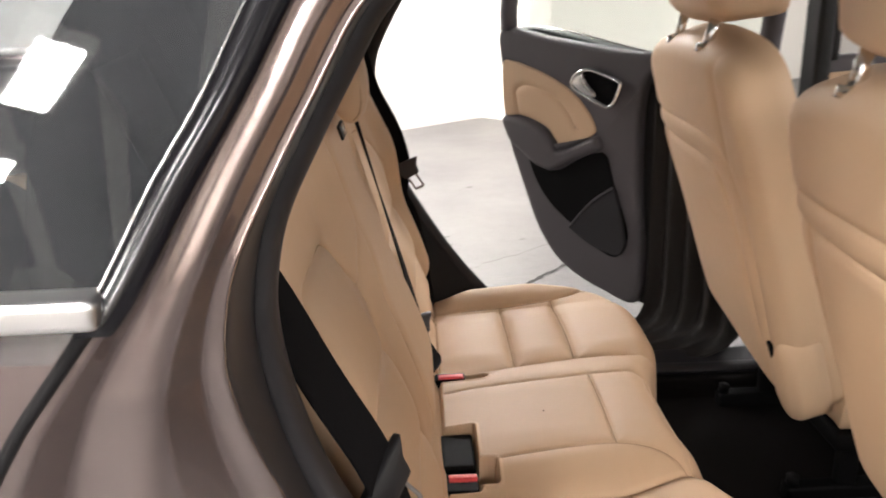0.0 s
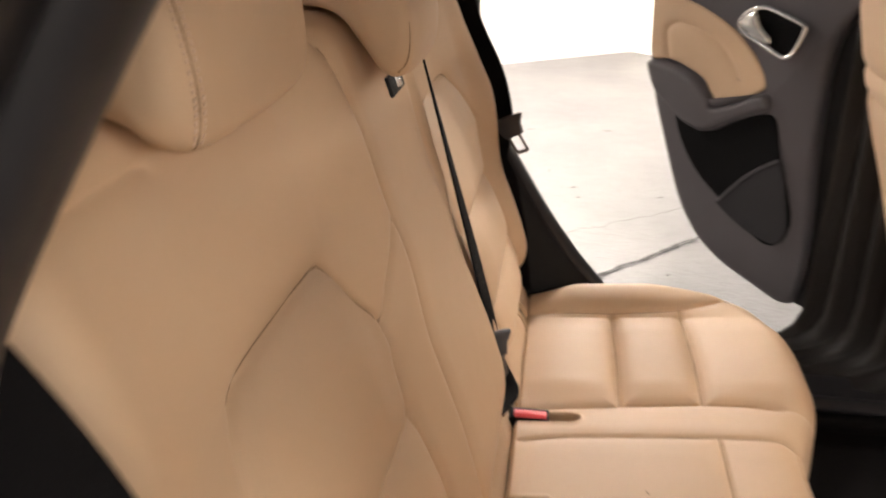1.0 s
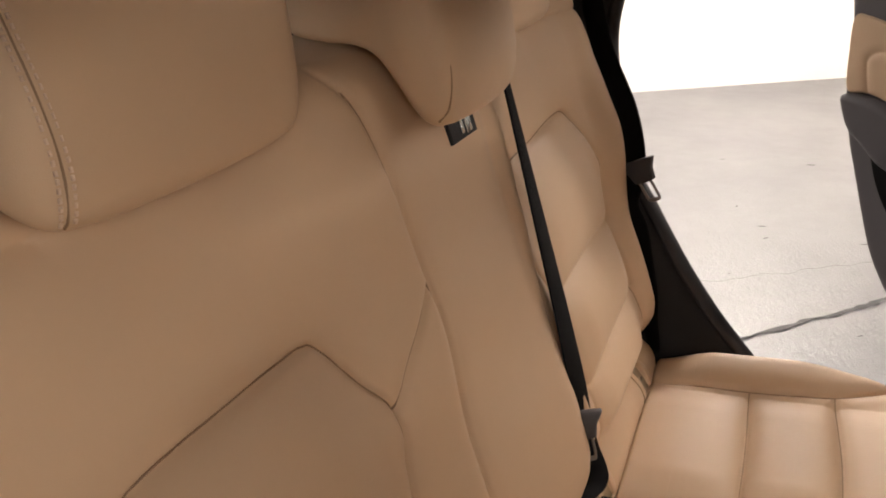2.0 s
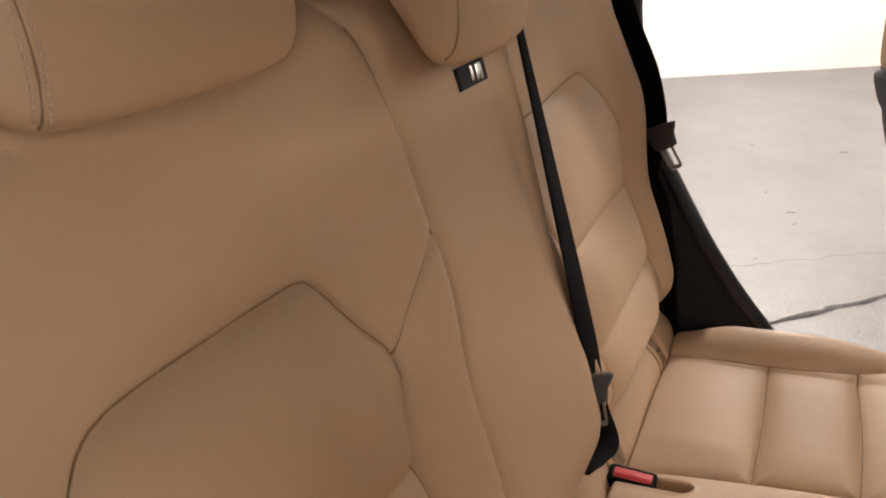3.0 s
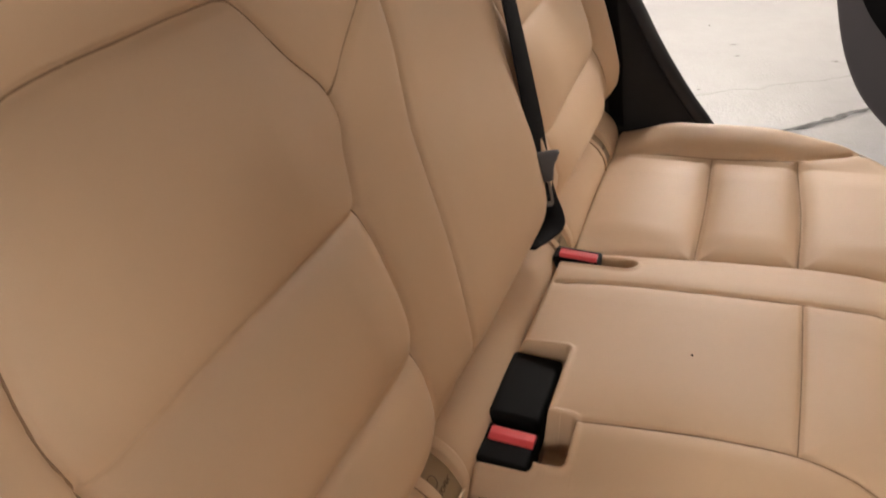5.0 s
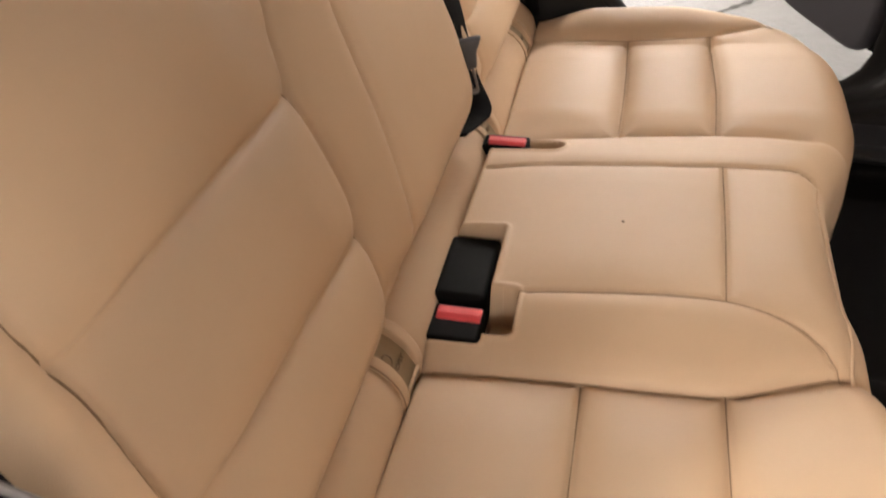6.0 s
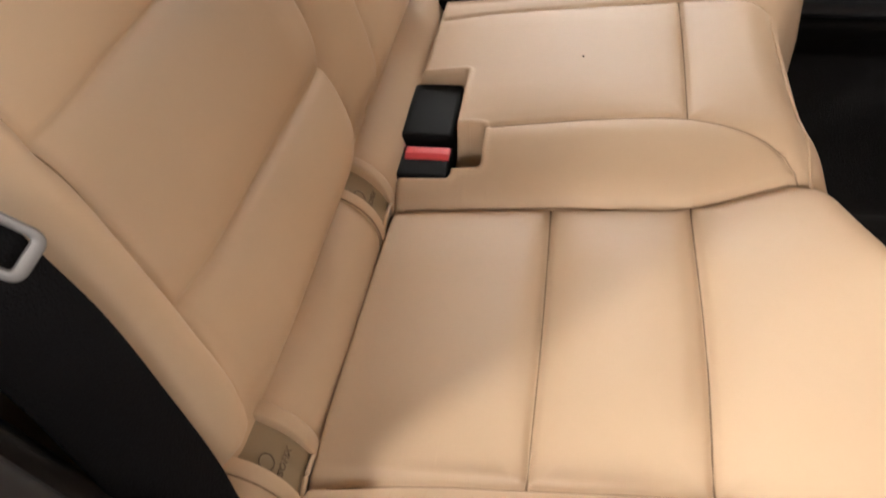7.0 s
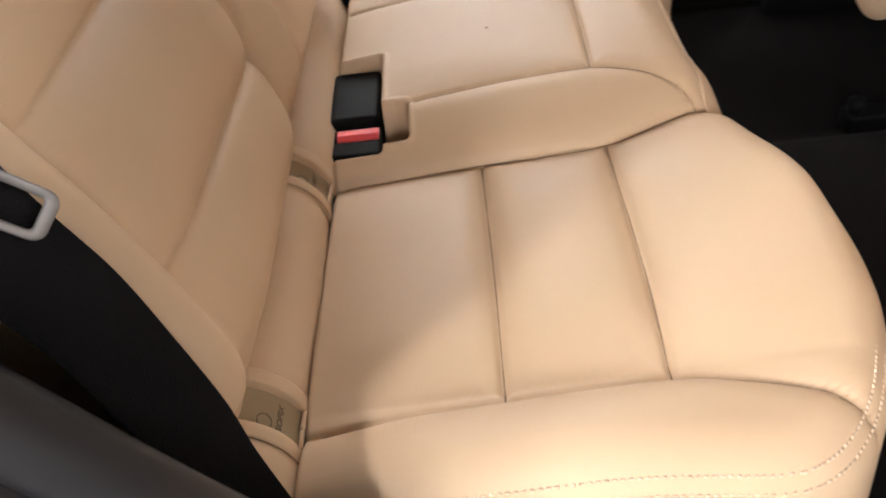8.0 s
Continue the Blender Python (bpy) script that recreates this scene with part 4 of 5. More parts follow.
def build_belts():
    for s in (-1, 1):
        e = thing("seat_belt", "black webbing seat belt hanging beside the outer seat", "seat belt", "rear seat belts", at=(-0.05, s * 0.6, 0.9))
        inner = [(-.165, .545, 1.33), (-.172, .565, 1.20), (-.147, .573, 1.112), (-.108, .572, 1.027), (-.070, .568, .947), (-.051, .562, .877), (-.037, .560, .835), (-.026, .560, .785), (-.016, .560, .73), (-.012, .560, .68), (-.004, .56, .62)]
        if s < 0:
            inner[0], inner[1] = (-.235, .585, 1.30), (-.195, .580, 1.20)
        else:
            inner[1:6] = [(-.130, .560, 1.20), (-.105, .562, 1.112), (-.066, .560, 1.027), (-.047, .554, .947), (-.056, .566, .877)]
        face = np.array((-.45, .85, -.1) if s < 0 else (-.77, .62, -.1))
        wide = face * 0.0245
        path = smooth_line([(x + wide[0], s * (y + wide[1]), z + wide[2]) for x, y, z in inner], 8)
        part("webbing", strap(path, (face[0], s * face[1], face[2]), 0.049), WEB, e)
        if s < 0:
            build_tongue(e, (-.0785, -.581, .922), (.6, .3, -.9), (-.35, -.647, -.656), wide=0.86, grip_size=1.0)
        else:
            build_tongue(e, (-.058, .536, .938), (.62, -.02, -1), (-.8, .55, -.30), wide=1.1, grip_size=1.0, plastic=LITGRIP)
    e = thing("centre_seat_belt", "black webbing centre belt lying down the seat split", "seat belt", "rear seat belts", at=(-0.05, 0.17, 0.8))
    mid = [(-.155, .160, 1.205), (-.125, .160, 1.09), (-.097, .160, .98), (-.069, .160, .87), (-.049, .159, .785), (-.042, .156, .745), (-.036, .152, .715), (-.027, .146, .690), (-.026, .126, .679), (-.032, .098, .678), (-.040, .072, .680)]
    path = smooth_line(mid, 6)
    n = len(path)
    turn = []
    for i, q in enumerate(path):
        k, h = min(1, i / (n * 0.6)), float(ramp(-q[2], -.70, -.674))
        turn.append((-.30 + .62 * k + .5 * h, 1 - .6 * h, .12 * h))
    part("webbing", strap(path, turn, 0.046), WEB, e)
    build_tongue(e, (-.040, .152, .748), (.22, .02, -1), (.9, .25, -.12), wide=0.62, grip_size=0.62, plastic=LITGRIP)


# ---- car body round the seat ----
SEAL = [(.95, 1.455), (.60, 1.47), (.25, 1.465), (.10, 1.445), (.03, 1.41), (-.02, 1.37), (-.06, 1.332), (-.087, 1.288), (-.113, 1.243), (-.138, 1.195), (-.149, 1.157), (-.153, 1.113), (-.147, 1.057), (-.131, .996), (-.112, .95),
        (-.085, .9), (-.055, .85), (-.02, .79), (.02, .725), (.07, .655), (.12, .595), (.17, .535), (.23, .465), (.31, .41), (.42, .375), (.6, .36), (.95, .36)]
# the body's outer edge round the doorway, point for point
RIM = [(.95, 1.52), (.60, 1.535), (.22, 1.53), (.06, 1.505), (-.02, 1.465), (-.07, 1.405), (-.108, 1.345), (-.136, 1.295), (-.165, 1.25), (-.197, 1.195), (-.228, 1.155), (-.263, 1.11), (-.295, 1.055), (-.318, .99), (-.325, .935),
       (-.322, .875), (-.305, .81), (-.28, .745), (-.24, .68), (-.18, .61), (-.11, .54), (-.03, .475), (.06, .41), (.17, .355), (.32, .31), (.58, .285), (.95, .285)]


# the painted frame rises in two soft steps: shares of its width and how steep each stretch is
STEPS = [(.05, .5), (.10, .2), (.15, .4), (.20, 2.2), (.33, 2.2), (.40, .7), (.50, .1), (.60, .0), (.70, .3), (.77, 2.3), (.87, 2.3), (.92, .5), (1.0, .2)]
STEP_AT = np.linspace(.05, 1, 39)
STEP_UP = np.cumsum(np.interp(STEP_AT, [a for a, b in STEPS], [b for a, b in STEPS]))
STEP_UP = (STEP_UP - STEP_UP[0]) / (STEP_UP[-1] - STEP_UP[0])


def doorway_fold(width):
    """Section of the painted frame from the seal to the body's skin: (share of the width, distance from the car's middle)."""
    start = .806 - min(.095, max(.03, 0.52 * width))
    return [(0, .657), (.012, start - .02), (.028, start - .004)] + [(float(f), float(start + (.806 - start) * h)) for f, h in zip(STEP_AT, STEP_UP)] + [(1, .79)]


def seal_frame(n=8):
    P = smooth_line(SEAL, n)
    T = np.gradient(P, axis=0)
    T /= np.linalg.norm(T, axis=1, keepdims=True)
    N = np.stack([T[:, 1], -T[:, 0]], 1)      # away from the opening
    return P, N


def lean(z):
    """How far the upper body leans in above the beltline."""
    return 0.22 * np.clip(z - 1.12, 0, 1)


def build_body():
    base, N = seal_frame()
    O = smooth_line(RIM, 8)
    car = thing("car", "metallic brown car body with open rear doorways", "car", at=(0, 0, 0.3))
    for s in (-1, 1):
        P = base + np.stack([0.024 * ramp(base[:, 1], 0.90, 1.03) * (s > 0), np.zeros(len(base))], 1)
        part("door_seal", tube([(p[0], s * (.652 - lean(p[1])), p[1]) for p in P], 0.0135, 14, 1.6), RUBBER, car, "thick black rubber door seal")
        # painted doorway frame: two steps from the seal out to the body's skin
        cols = []
        for q, o in zip(P, O):
            fold = smooth_line(doorway_fold(math.hypot(o[0] - q[0], o[1] - q[1])), 3)
            cols.append([(q[0] + (o[0] - q[0]) * f, s * (y - lean(q[1])), q[1] + (o[1] - q[1]) * f) for f, y in fold])
        cut = [f > 0.028 for f, y in fold].index(True)
        sheet("doorway_frame", [c[cut:] for c in cols], PAINT, car, thick=0.001)
        # innermost band of the frame, blackened to stand for paint in shade
        sheet("shade_band", [c[:cut + 1] for c in cols], RUBBER, car, "frame's inner band beside the seal, coloured black for its shade", thick=0.001)
        # inner black trim from the seal back to the seat
        sel = [(p, n) for p, n in zip(P, N) if p[0] < .22]
        rows = [[(p[0] + n[0] * o, s * (y - lean(p[1])), p[1] + n[1] * o) for p, n in sel] for o, y in ((-.004, .648), (.008, .628), (.03, .606), (.06, .588), (.10, .577), (.2, .572))]
        sheet("pillar_trim", rows, TRIM, car, "black pillar and wheel arch trim", thick=0.002)
    # rear quarter skin from the doorway's outer edge, roof, and plain closing walls
    low = np.array([q for q in O if q[1] < 1.20 and q[0] < 0.2])
    low = low[np.argsort(low[:, 1])]
    for s in (-1, 1):
        rows = []
        for z in np.concatenate([np.linspace(.42, 1.05, 22), np.linspace(1.07, 1.188, 9)]):
            xe = float(np.interp(z, low[:, 1], low[:, 0]))
            bulge = 0.03 * math.exp(-((z - 0.95) / 0.16) ** 2) + 0.012 * math.exp(-((z - 1.12) / 0.03) ** 2)
            rows.append([(xe - .003 + (-1.25 - xe) * f, s * (.806 + bulge * min(1, f * 6)), z) for f in (0, .004, .012, .03, .06, .1, .2, .4, .7, 1)])
        sheet("quarter_panel", rows, PAINT, car, thick=0.002)
        # dark of the shut-line gap, added as a thin black tube
        part("edge_gap_line", tube([(x - .002, s * .806, z) for x, z in low[::2]], 0.0045, 8), TRIM, car, "black line for the shaded gap along the body edge")
        part("front_door_skin", box((.93, min(s * .74, s * .80), .30), (2.0, max(s * .74, s * .80), 1.12), 0.02), PAINT, car)
        part("front_door_trim", box((.925, min(s * .69, s * .739), .30), (2.0, max(s * .69, s * .739), 1.128), 0.012, 3), DOORTRIM, car, "charcoal front door trim")
        ins = [(.915, 1.085), (.912, 1.03), (.93, 1.0), (1.1, .995), (1.35, .98), (1.4, 1.03), (1.3, 1.08), (1.1, 1.092)]
        pad([(s * x, z) for x, z in ins], 0.012, 0.005, "front_door_insert", LEATHER, car, Matrix(((s, 0, 0, 0), (0, 0, -s, s * .683), (0, 1, 0, 0), (0, 0, 0, 1))), 0.002, label="beige leather front door insert")
        part("front_door_frame", tube(smooth_line([(.935, s * .70, 1.12), (.93, s * .68, 1.3), (.925, s * .65, 1.45)], 6), 0.02, 10), TRIM, car)
    for s in (-1, 1):
        post = [(-.42, 1.17), (-.86, 1.19), (-.80, 1.26), (-.62, 1.46), (-.22, 1.46)]
        bm = bmesh.new()
        vs = [bm.verts.new((x, s * (.74 - 0.3 * (z - 1.17)), z)) for x, z in post]
        r = bmesh.ops.extrude_face_region(bm, geom=[bm.faces.new(vs)])
        bmesh.ops.translate(bm, vec=(0, -s * .03, 0), verts=[v for v in r["geom"] if isinstance(v, bmesh.types.BMVert)])
        part("rear_pillar_trim", bm, BUCKLE, car, "black rear pillar trim", smooth=False)
        part("boot_side_trim", box((-1.2, min(s * .70, s * .75), .30), (-.34, max(s * .70, s * .75), 1.168), 0.01), POCKET, car, "dark grey boot side lining")
    part("firewall", box((2.0, -.8, .25), (2.05, .8, 1.05)), TRIM, car)
    part("boot_wall", box((-1.25, -.8, .25), (-1.2, .8, 1.15)), TRIM, car)
    part("boot_floor", box((-1.2, -.8, .25), (-.1, .8, .30)), TRIM, car)
    rows = [[(x, y, 1.475 + 0.045 * (1 - (y / .66) ** 2)) for y in np.linspace(-.66, .66, 30)] for x in np.linspace(-1.2, 1.3, 24)]
    sheet("headliner", rows, HEADLINER, car, "pale cloth headliner")
    rows = [[(x, y, 1.51 + 0.05 * (1 - (y / .72) ** 2)) for y in np.linspace(-.72, .72, 30)] for x in np.linspace(-1.2, 1.3, 24)]
    sheet("roof", rows, PAINT, car)
    return car


def build_floor_pan():
    e = thing("car_floor_carpet", "black carpet in the rear footwell", "car carpet", at=(.6, 0, .3))
    rows = []
    for x in np.linspace(-.1, 1.6, 60):
        rows.append([(x, y, 0.295 + 0.07 * math.exp(-(y / .11) ** 4) + 0.02 * (abs(y) > .6)) for y in np.linspace(-.66, .66, 80)])
    sheet("carpet", rows, CARPET, e, thick=0.02)
    for s in (-1, 1):
        part("sill_trim", box((.15, min(s * .60, s * .72), .30), (1.5, max(s * .60, s * .72), .352), 0.012, 3), CARPET, e, "black plastic door sill")


def build_quarter_window():
    """Glass behind the pillar on both sides, with a black surround and a bright strip below."""
    P, N = seal_frame()
    O = smooth_line(RIM, 8)
    edge = []
    for q, o in zip(P, O):
        if o[1] > 1.175 and q[0] < 0.02:
            d = (o - q) / np.linalg.norm(o - q)
            edge.append((o - d * 0.014, o + d * 0.003, o + d * 0.006))
    face = lambda z: .812 - 0.34 * (z - 1.2)
    for s in (-1, 1):
        e = thing("rear_quarter_window", "dark rear quarter window with bright lower strip", "car window", "quarter windows", at=(-.3, s * .8, 1.2))
        rows = [[(q[k][0], s * (face(q[k][1]) + dy), q[k][1]) for q in edge] for k, dy in ((0, -.02), (0, .003), (1, .004), (2, .001), (2, -.004))]
        sheet("surround", rows, GLOSSBLACK, e, "black window surround", thick=0.001)
        # highlight on the glass edge, modelled as a thin bright metal tube
        part("edge_highlight", tube([(q[2][0] - 0.001, s * (face(q[2][1]) + .002), q[2][1]) for q in edge], 0.0009, 8), CHROME, e)
        front = sorted([q[2] for q in edge], key=lambda v: v[1])
        g = [(front[0][0] - .012, 1.165)] + [tuple(v) for v in front[::3]] + [(-.9, front[-1][1]), (-1.15, 1.19)]
        bm = bmesh.new()
        vs = [bm.verts.new((x, s * face(z), z)) for x, z in g]
        f = bm.faces.new(vs)
        r = bmesh.ops.extrude_face_region(bm, geom=[f])
        bmesh.ops.translate(bm, vec=(0, -s * .004, 0), verts=[v for v in r["geom"] if isinstance(v, bmesh.types.BMVert)])
        part("pane", bm, DARKGLASS, e, "dark tinted glass", smooth=False)
        x1 = -.198
        part("bright_strip", box((-1.15, min(s * .806, s * .830), 1.184), (x1, max(s * .806, s * .830), 1.2015), 0.005, 3), BRIGHT, e, "bright polished beltline strip")


# ---- rear doors, open ----
def build_rear_door(hinge, free):
    hinge, free = Vector(hinge), Vector(free)
    t = (free - hinge).normalized()
    L = (free - hinge).length
    e = thing("rear_door", "open rear car door, charcoal panel with beige insert", "car door", "rear doors", at=(hinge.x, hinge.y, .35))
    # u from the hinge to the free edge, v up, w towards the inside
    m = Matrix(((t.x, 0, -t.y * 1, hinge.x), (t.y, 0, t.x * 1, hinge.y), (0, 1, 0, 0), (0, 0, 0, 1)))
    if (m.to_3x3() @ Vector((0, 0, 1))).x > 0:
        m = m @ Matrix.Diagonal((1, 1, -1, 1))
    at = lambda pts: [(L - a, v) for a, v in pts]
    body = at([(-.006, 1.155), (-.006, 1.02), (.002, .886), (.03, .78), (.066, .695), (.138, .541), (.19, .468), (.245, .42), (.32, .385), (.42, .360), (.52, .345), (.555, .40), (.553, .54), (.535, .70), (.529, .85), (.531, .96), (.545, 1.02), (.575, 1.06), (.58, 1.10), (.4, 1.115), (.2, 1.135)])
    back = at([(.0, 1.15), (.004, .886), (.07, .695), (.14, .541), (.245, .425), (.42, .365), (.60, .34), (.86, .34), (.88, .7), (.88, 1.06), (.5, 1.10)])
    pad(back, 0.05, 0.01, "door_shell", TRIM, e, m @ Matrix.Translation((0, 0, -.030)), 0.0)
    pad(back, 0.02, 0.01, "outer_skin", PAINT, e, m @ Matrix.Translation((0, 0, -.082)), 0.0)
    pad(body, 0.035, 0.018, "door_panel", DOORTRIM, e, m, 0.008, nr=80)
    ins = at([(0.012, 1.052), (0.011, 0.97), (0.022, 0.888), (0.07, 0.888), (0.125, 0.884), (0.204, 0.857), (0.236, 0.815), (0.25, 0.802), (0.283, 0.806), (0.33, 0.83), (0.378, 0.86), (0.382, 0.884), (0.354, 0.926), (0.288, 0.982), (0.197, 1.022), (0.113, 1.046), (0.05, 1.058)])
    pad(ins, 0.012, 0.006, "insert", LEATHER, e, m @ Matrix.Translation((0, 0, .012)), 0.003, seams=[at([(.085, .885), (.072, .93), (.069, .966), (.10, .985), (.14, .984), (.19, .973), (.238, .952), (.28, .915), (.31, .868)])], label="beige leather door insert")
    arm = at([(0.024, 0.878), (0.04, 0.825), (0.065, 0.795), (0.1, 0.776), (0.156, 0.742), (0.2, 0.731), (0.236, 0.731), (0.322, 0.777), (0.4, 0.814), (0.41, 0.835), (0.385, 0.856), (0.315, 0.82), (0.256, 0.8), (0.235, 0.829), (0.175, 0.866), (0.1, 0.882)])
    pad(arm, 0.045, 0.018, "armrest", DOORTRIM, e, m @ Matrix.Translation((0, 0, .034)), 0.006)
    # map pocket: shade of its depth put in as a near-black shallow pad, raised front wall
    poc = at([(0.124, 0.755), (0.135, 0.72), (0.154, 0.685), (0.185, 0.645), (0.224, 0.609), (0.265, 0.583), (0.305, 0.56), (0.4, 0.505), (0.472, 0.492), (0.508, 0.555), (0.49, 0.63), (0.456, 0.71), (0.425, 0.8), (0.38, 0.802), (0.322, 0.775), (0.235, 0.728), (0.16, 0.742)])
    pocket = pad(poc, 0.010, 0.004, "map_pocket", BUCKLE, e, m @ Matrix.Translation((0, 0, .0115)), -0.002, label="map pocket, a shallow pad coloured black for its shaded depth")
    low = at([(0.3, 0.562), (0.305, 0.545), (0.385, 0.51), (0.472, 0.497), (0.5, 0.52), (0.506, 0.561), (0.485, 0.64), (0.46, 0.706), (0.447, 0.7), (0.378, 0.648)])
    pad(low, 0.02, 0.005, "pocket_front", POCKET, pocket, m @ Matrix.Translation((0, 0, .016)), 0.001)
    part("pocket_lip", tube([m @ Vector((L - a, v, .017)) for a, v in smooth_line([(.302, .562), (.378, .650), (.455, .709)], 6)], 0.0035, 8), DOORTRIM, pocket)
    # inner handle in a bright frame
    fr = at([(.300, 1.005), (.307, 1.025), (.331, 1.044), (.367, 1.052), (.42, 1.040), (.465, 1.026), (.473, 1.012), (.455, .965), (.440, .951), (.420, .950), (.36, .972), (.312, .990)])
    loop = [m @ Vector((u, v, .020)) for u, v in smooth_line(fr, 8, closed=True)]
    loop += loop[:2]
    hframe = part("handle_frame", tube(loop, 0.0065, 10), CHROME, e, "satin metal handle surround")
    cx, cz = L - .385, 1.0
    pad([(cx + (u - cx) * .93, cz + (v - cz) * .9) for u, v in fr], 0.004, 0.002, "handle_recess", WELL, hframe, m @ Matrix.Translation((0, 0, .017)), 0)
    lev = at([(.308, 1.006), (.315, 1.026), (.338, 1.040), (.350, 1.030), (.365, 1.008), (.388, .990), (.392, .975), (.372, .974), (.335, .988)])
    pad(lev, 0.012, 0.006, "handle", CHROME, hframe, m @ Matrix.Translation((0, 0, .030)), 0.003, label="satin metal door handle")
    # window frame and glass
    fr = [(L - .012, 1.15), (L - .02, 1.25), (L - .10, 1.42), (L - .2, 1.46), (.3, 1.46), (.03, 1.44), (.03, 1.07)]
    wframe = part("window_frame", tube([m @ Vector((u, v, -.02)) for u, v in smooth_line(fr, 6)], 0.028, 8), DOORTRIM, e)
    bm = bmesh.new()
    g = [(.03, 1.06), (L - .05, 1.14), (L - .05, 1.25), (L - .12, 1.42), (L - .2, 1.45), (.3, 1.45), (.03, 1.43)]
    vs = [bm.verts.new(m @ Vector((u, v, -.022))) for u, v in g]
    f = bm.faces.new(vs)
    r = bmesh.ops.extrude_face_region(bm, geom=[f])
    off = m.to_3x3() @ Vector((0, 0, -.004))
    bmesh.ops.translate(bm, vec=off, verts=[v for v in r["geom"] if isinstance(v, bmesh.types.BMVert)])
    p = part("window_pane", bm, GLASS, wframe, "clear greenish door glass", smooth=False)
    p.visible_shadow = False


def build_door_pillar():
    """The centre pillar of the far doorway with its pleated hinge-side seal."""
    e2 = thing("door_pillar", "black trimmed centre pillar with rubber seals", "car pillar", at=(.85, .72, .35))
    rows = []
    for i in range(91):
        f = i / 90
        x, y = .615 + .175 * f, .945 - .245 * f
        d = 0.011 * math.cos(f * 2 * math.pi * 4.5)
        x, y = x - d * 0.8, y - d * 0.58
        drop = 0.10 + 0.10 * f
        rows.append([(x - drop * 1.6 * (1 - k) ** 2.2, y, z) for k, z in ((0, .332), (.12, .338), (.28, .347), (.45, .362), (.62, .385), (.8, .42), (1, .48))] + [(x, y, z) for z in (.6, .75, .9, 1.0, 1.08)])
    sheet("pleated_boot", rows, RIB, e2, "dark pleated hinge-side seal", thick=0.002)
    part("pillar_cover", box((.885, .66, .30), (.925, .735, 1.47), 0.012, 3), TRIM, e2)


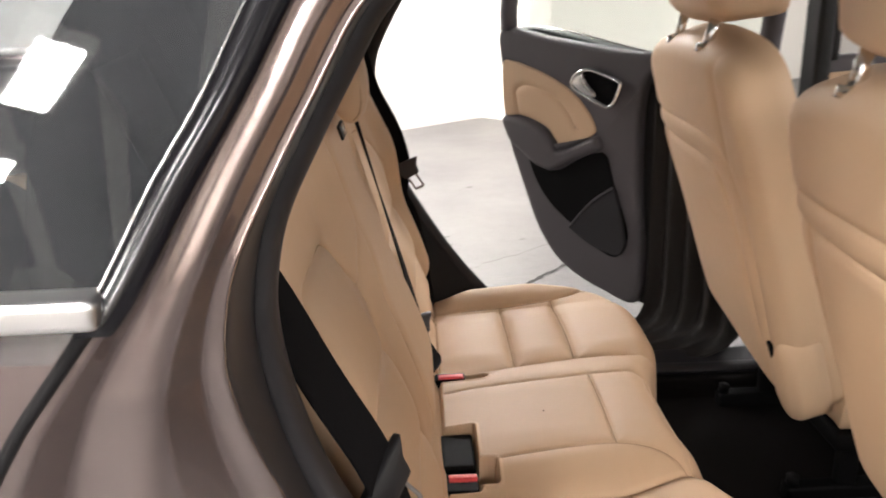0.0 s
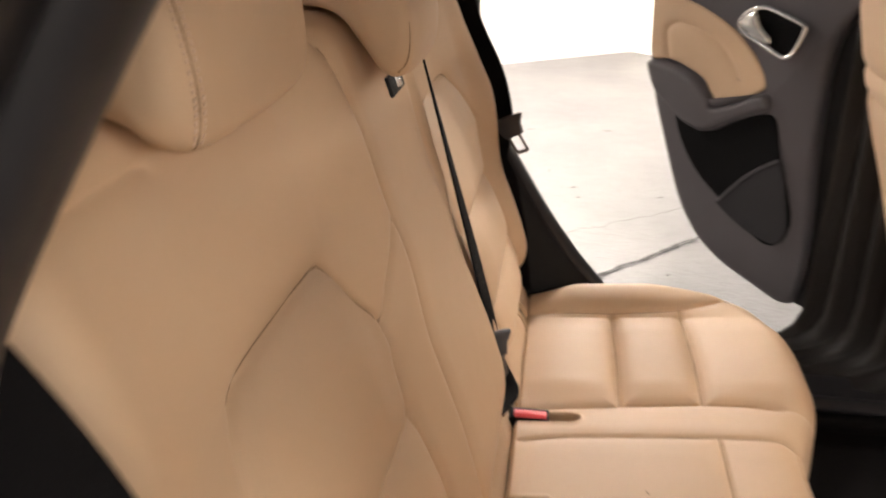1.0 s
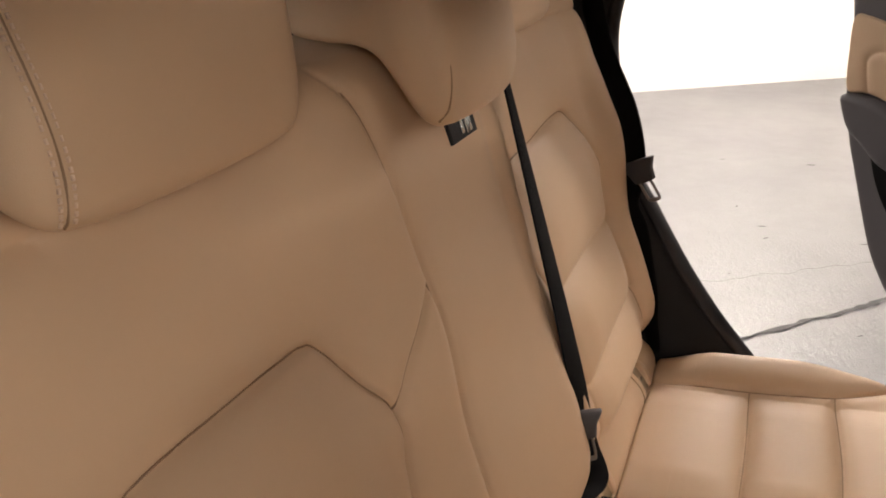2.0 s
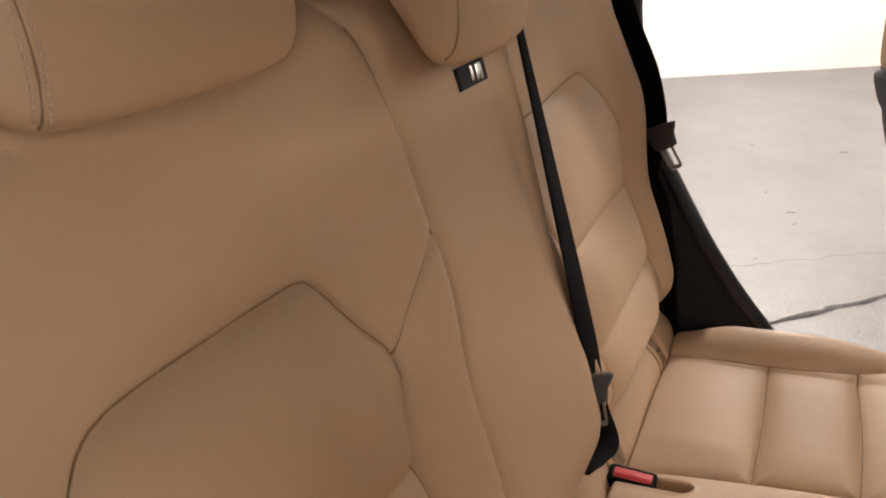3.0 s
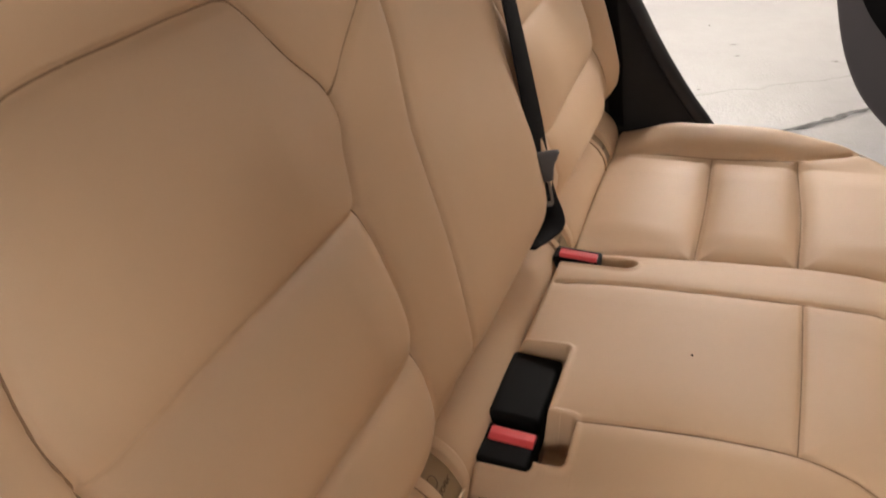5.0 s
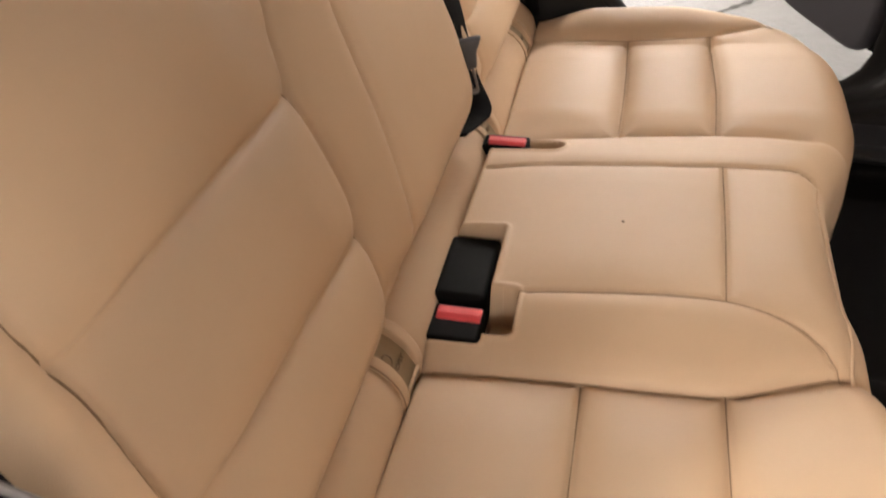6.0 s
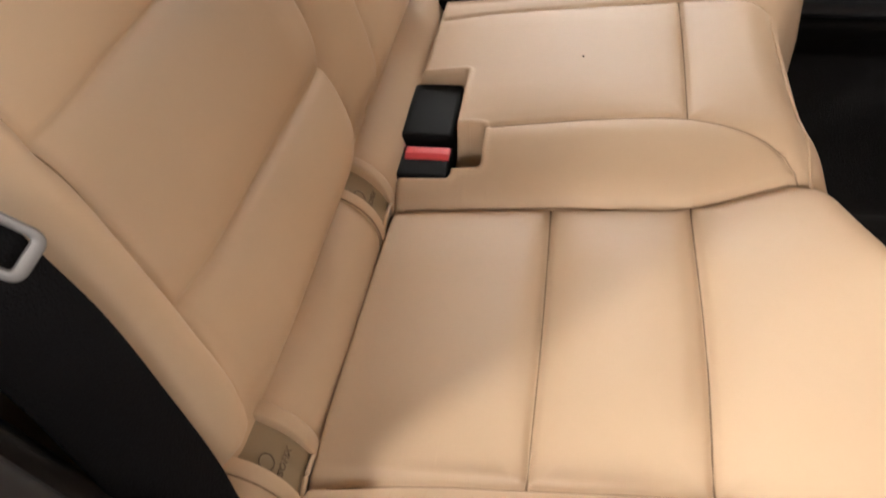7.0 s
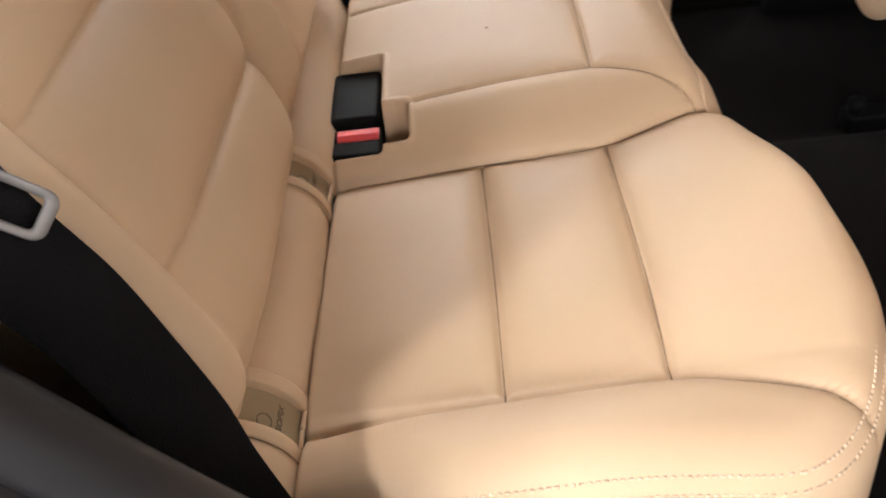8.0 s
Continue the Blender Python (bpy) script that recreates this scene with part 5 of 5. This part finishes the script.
# ---- front seats ----
def build_front_seat(y0, back):
    """back: how far the seat is slid to the rear."""
    e = thing("front_seat", "beige leather front seat seen from behind", "car seat", "front seats", at=(.68 - back, y0, .3))
    # back shell looks to the rear (-x); u across, v up along the recline
    rec = Vector((-.30, 0, 1)).normalized()
    m = plane((.585 - back, y0, .87), (0, -1, 0), rec)
    w = .25
    out = [(-w * .86, -.27), (-w * .94, -.15), (-w * 1.0, 0), (-w * 1.05, .14), (-w * 1.0, .24), (-w * .93, .300), (-w * .72, .333), (-w * .3, .348), (0, .35), (w * .3, .348), (w * .72, .333), (w * .93, .300), (w * 1.0, .24), (w * 1.05, .14), (w * 1.0, 0), (w * .94, -.2), (w * .90, -.36), (w * .4, -.372), (-w * .4, -.318)]
    seams = [[(-.27, .183), (-.15, .184), (0, .186), (.08, .183), (.13, .170), (.17, .135), (.19, .06), (.185, -.1), (.165, -.36)], [(-.27, .140), (-.15, .137), (0, .136), (.08, .130), (.125, .10), (.14, .0), (.135, -.36)], [(-.205, .135), (-.215, 0), (-.205, -.2), (-.20, -.37)], [(.165, .335), (.172, .25), (.17, .14)]]
    shell = pad(out, 0.10, 0.035, "back_shell", LEATHER, e, m, 0.018, nr=110, seams=seams, back=0.02)
    # hinge: slot and rounded lower corner
    bm = box((-.012, -.028, -.004), (.012, .028, .004), 0.003)
    bmesh.ops.transform(bm, matrix=m @ Matrix.Translation((.188, -.245, .006)) @ Matrix.Rotation(0.2, 4, "Z"), verts=bm.verts)
    part("hinge_slot", bm, WELL, shell, "black hinge slot")
    low = [(.160, -.25), (.152, -.32), (.160, -.362), (.185, -.386), (.216, -.384), (.238, -.345), (.244, -.28), (.238, -.225), (.21, -.205)]
    pad(low, 0.07, 0.02, "hinge_cover", LEATHER, e, m @ Matrix.Translation((0, 0, .004)), 0.012)
    # cushion on a dark base, seen only from behind
    cm = plane((1.02 - back, y0, .56), (0, 1, 0), (-1, 0, 0.10))
    pad([(-w, -.24), (-w, .2), (-w * .8, .25), (w * .8, .25), (w, .2), (w, -.24), (0, -.26)], 0.08, 0.03, "seat_cushion", LEATHER, e, cm, 0.01)
    part("seat_base", box((.78 - back, y0 - .22, .43), (1.24 - back, y0 + .22, .475), 0.01), BUCKLE, e, "black seat base")
    for k in (-.19, .19):
        part("seat_rail", box((.70 - back, y0 + k - .02, .30), (1.26 - back, y0 + k + .02, .345), 0.008, 3), BUCKLE, e)
        part("rail_bolt", tube([(.715 - back, y0 + k, .345), (.715 - back, y0 + k, .365)], 0.013, 10), BUCKLE, e, "dark rail bolt")
        part("rail_leg", box((.80 - back, y0 + k - .012, .34), (.84 - back, y0 + k + .012, .435), 0.004), BUCKLE, e)
    # headrest on bright posts
    hm = plane((.498 - back, y0, 1.335), (0, -1, 0), (-.10, 0, 1))
    hw = .140
    head = [(-hw, -.04), (-hw * .93, -.082), (-hw * .5, -.098), (0, -.10), (hw * .5, -.098), (hw * .93, -.082), (hw, -.04), (hw, .05), (hw * .9, .09), (0, .1), (-hw * .9, .09), (-hw, .05)]
    pad(head, 0.13, 0.04, "headrest", LEATHER, e, hm, 0.012, back=0.02)
    for k in (-.085, .085):
        post = part("headrest_post", tube([(.512 - back, y0 + k, 1.19), (.530 - back, y0 + k, 1.26)], 0.0095, 12), CHROME, e, "chrome headrest post")
        part("post_collar", tube([(.508 - back, y0 + k, 1.192), (.511 - back, y0 + k, 1.207)], 0.015, 12), CHROME, post)


build_garage()
build_crack()
build_lamps()
build_backrest("wide_seat_back", "wide beige leather rear seat back with sewn panels", -.558, .154, .045, .011)
build_backrest("narrow_seat_back", "narrow beige leather rear seat back with sewn panels", .160, .558, .011, .045)
build_cushion()
build_roll()
for y in (-.494, -.224, .19, .466):
    build_isofix(y)
build_headrest(-1)
build_headrest(1)
build_mid_headrest()
build_buckles()
build_belts()
build_body()
build_floor_pan()
build_quarter_window()
build_rear_door((.86, .82), (.26, 1.5))
build_rear_door((.86, -.82), (.84, -1.725))
build_door_pillar()
build_front_seat(.36, 0.02)
build_front_seat(-.36, 0.04)
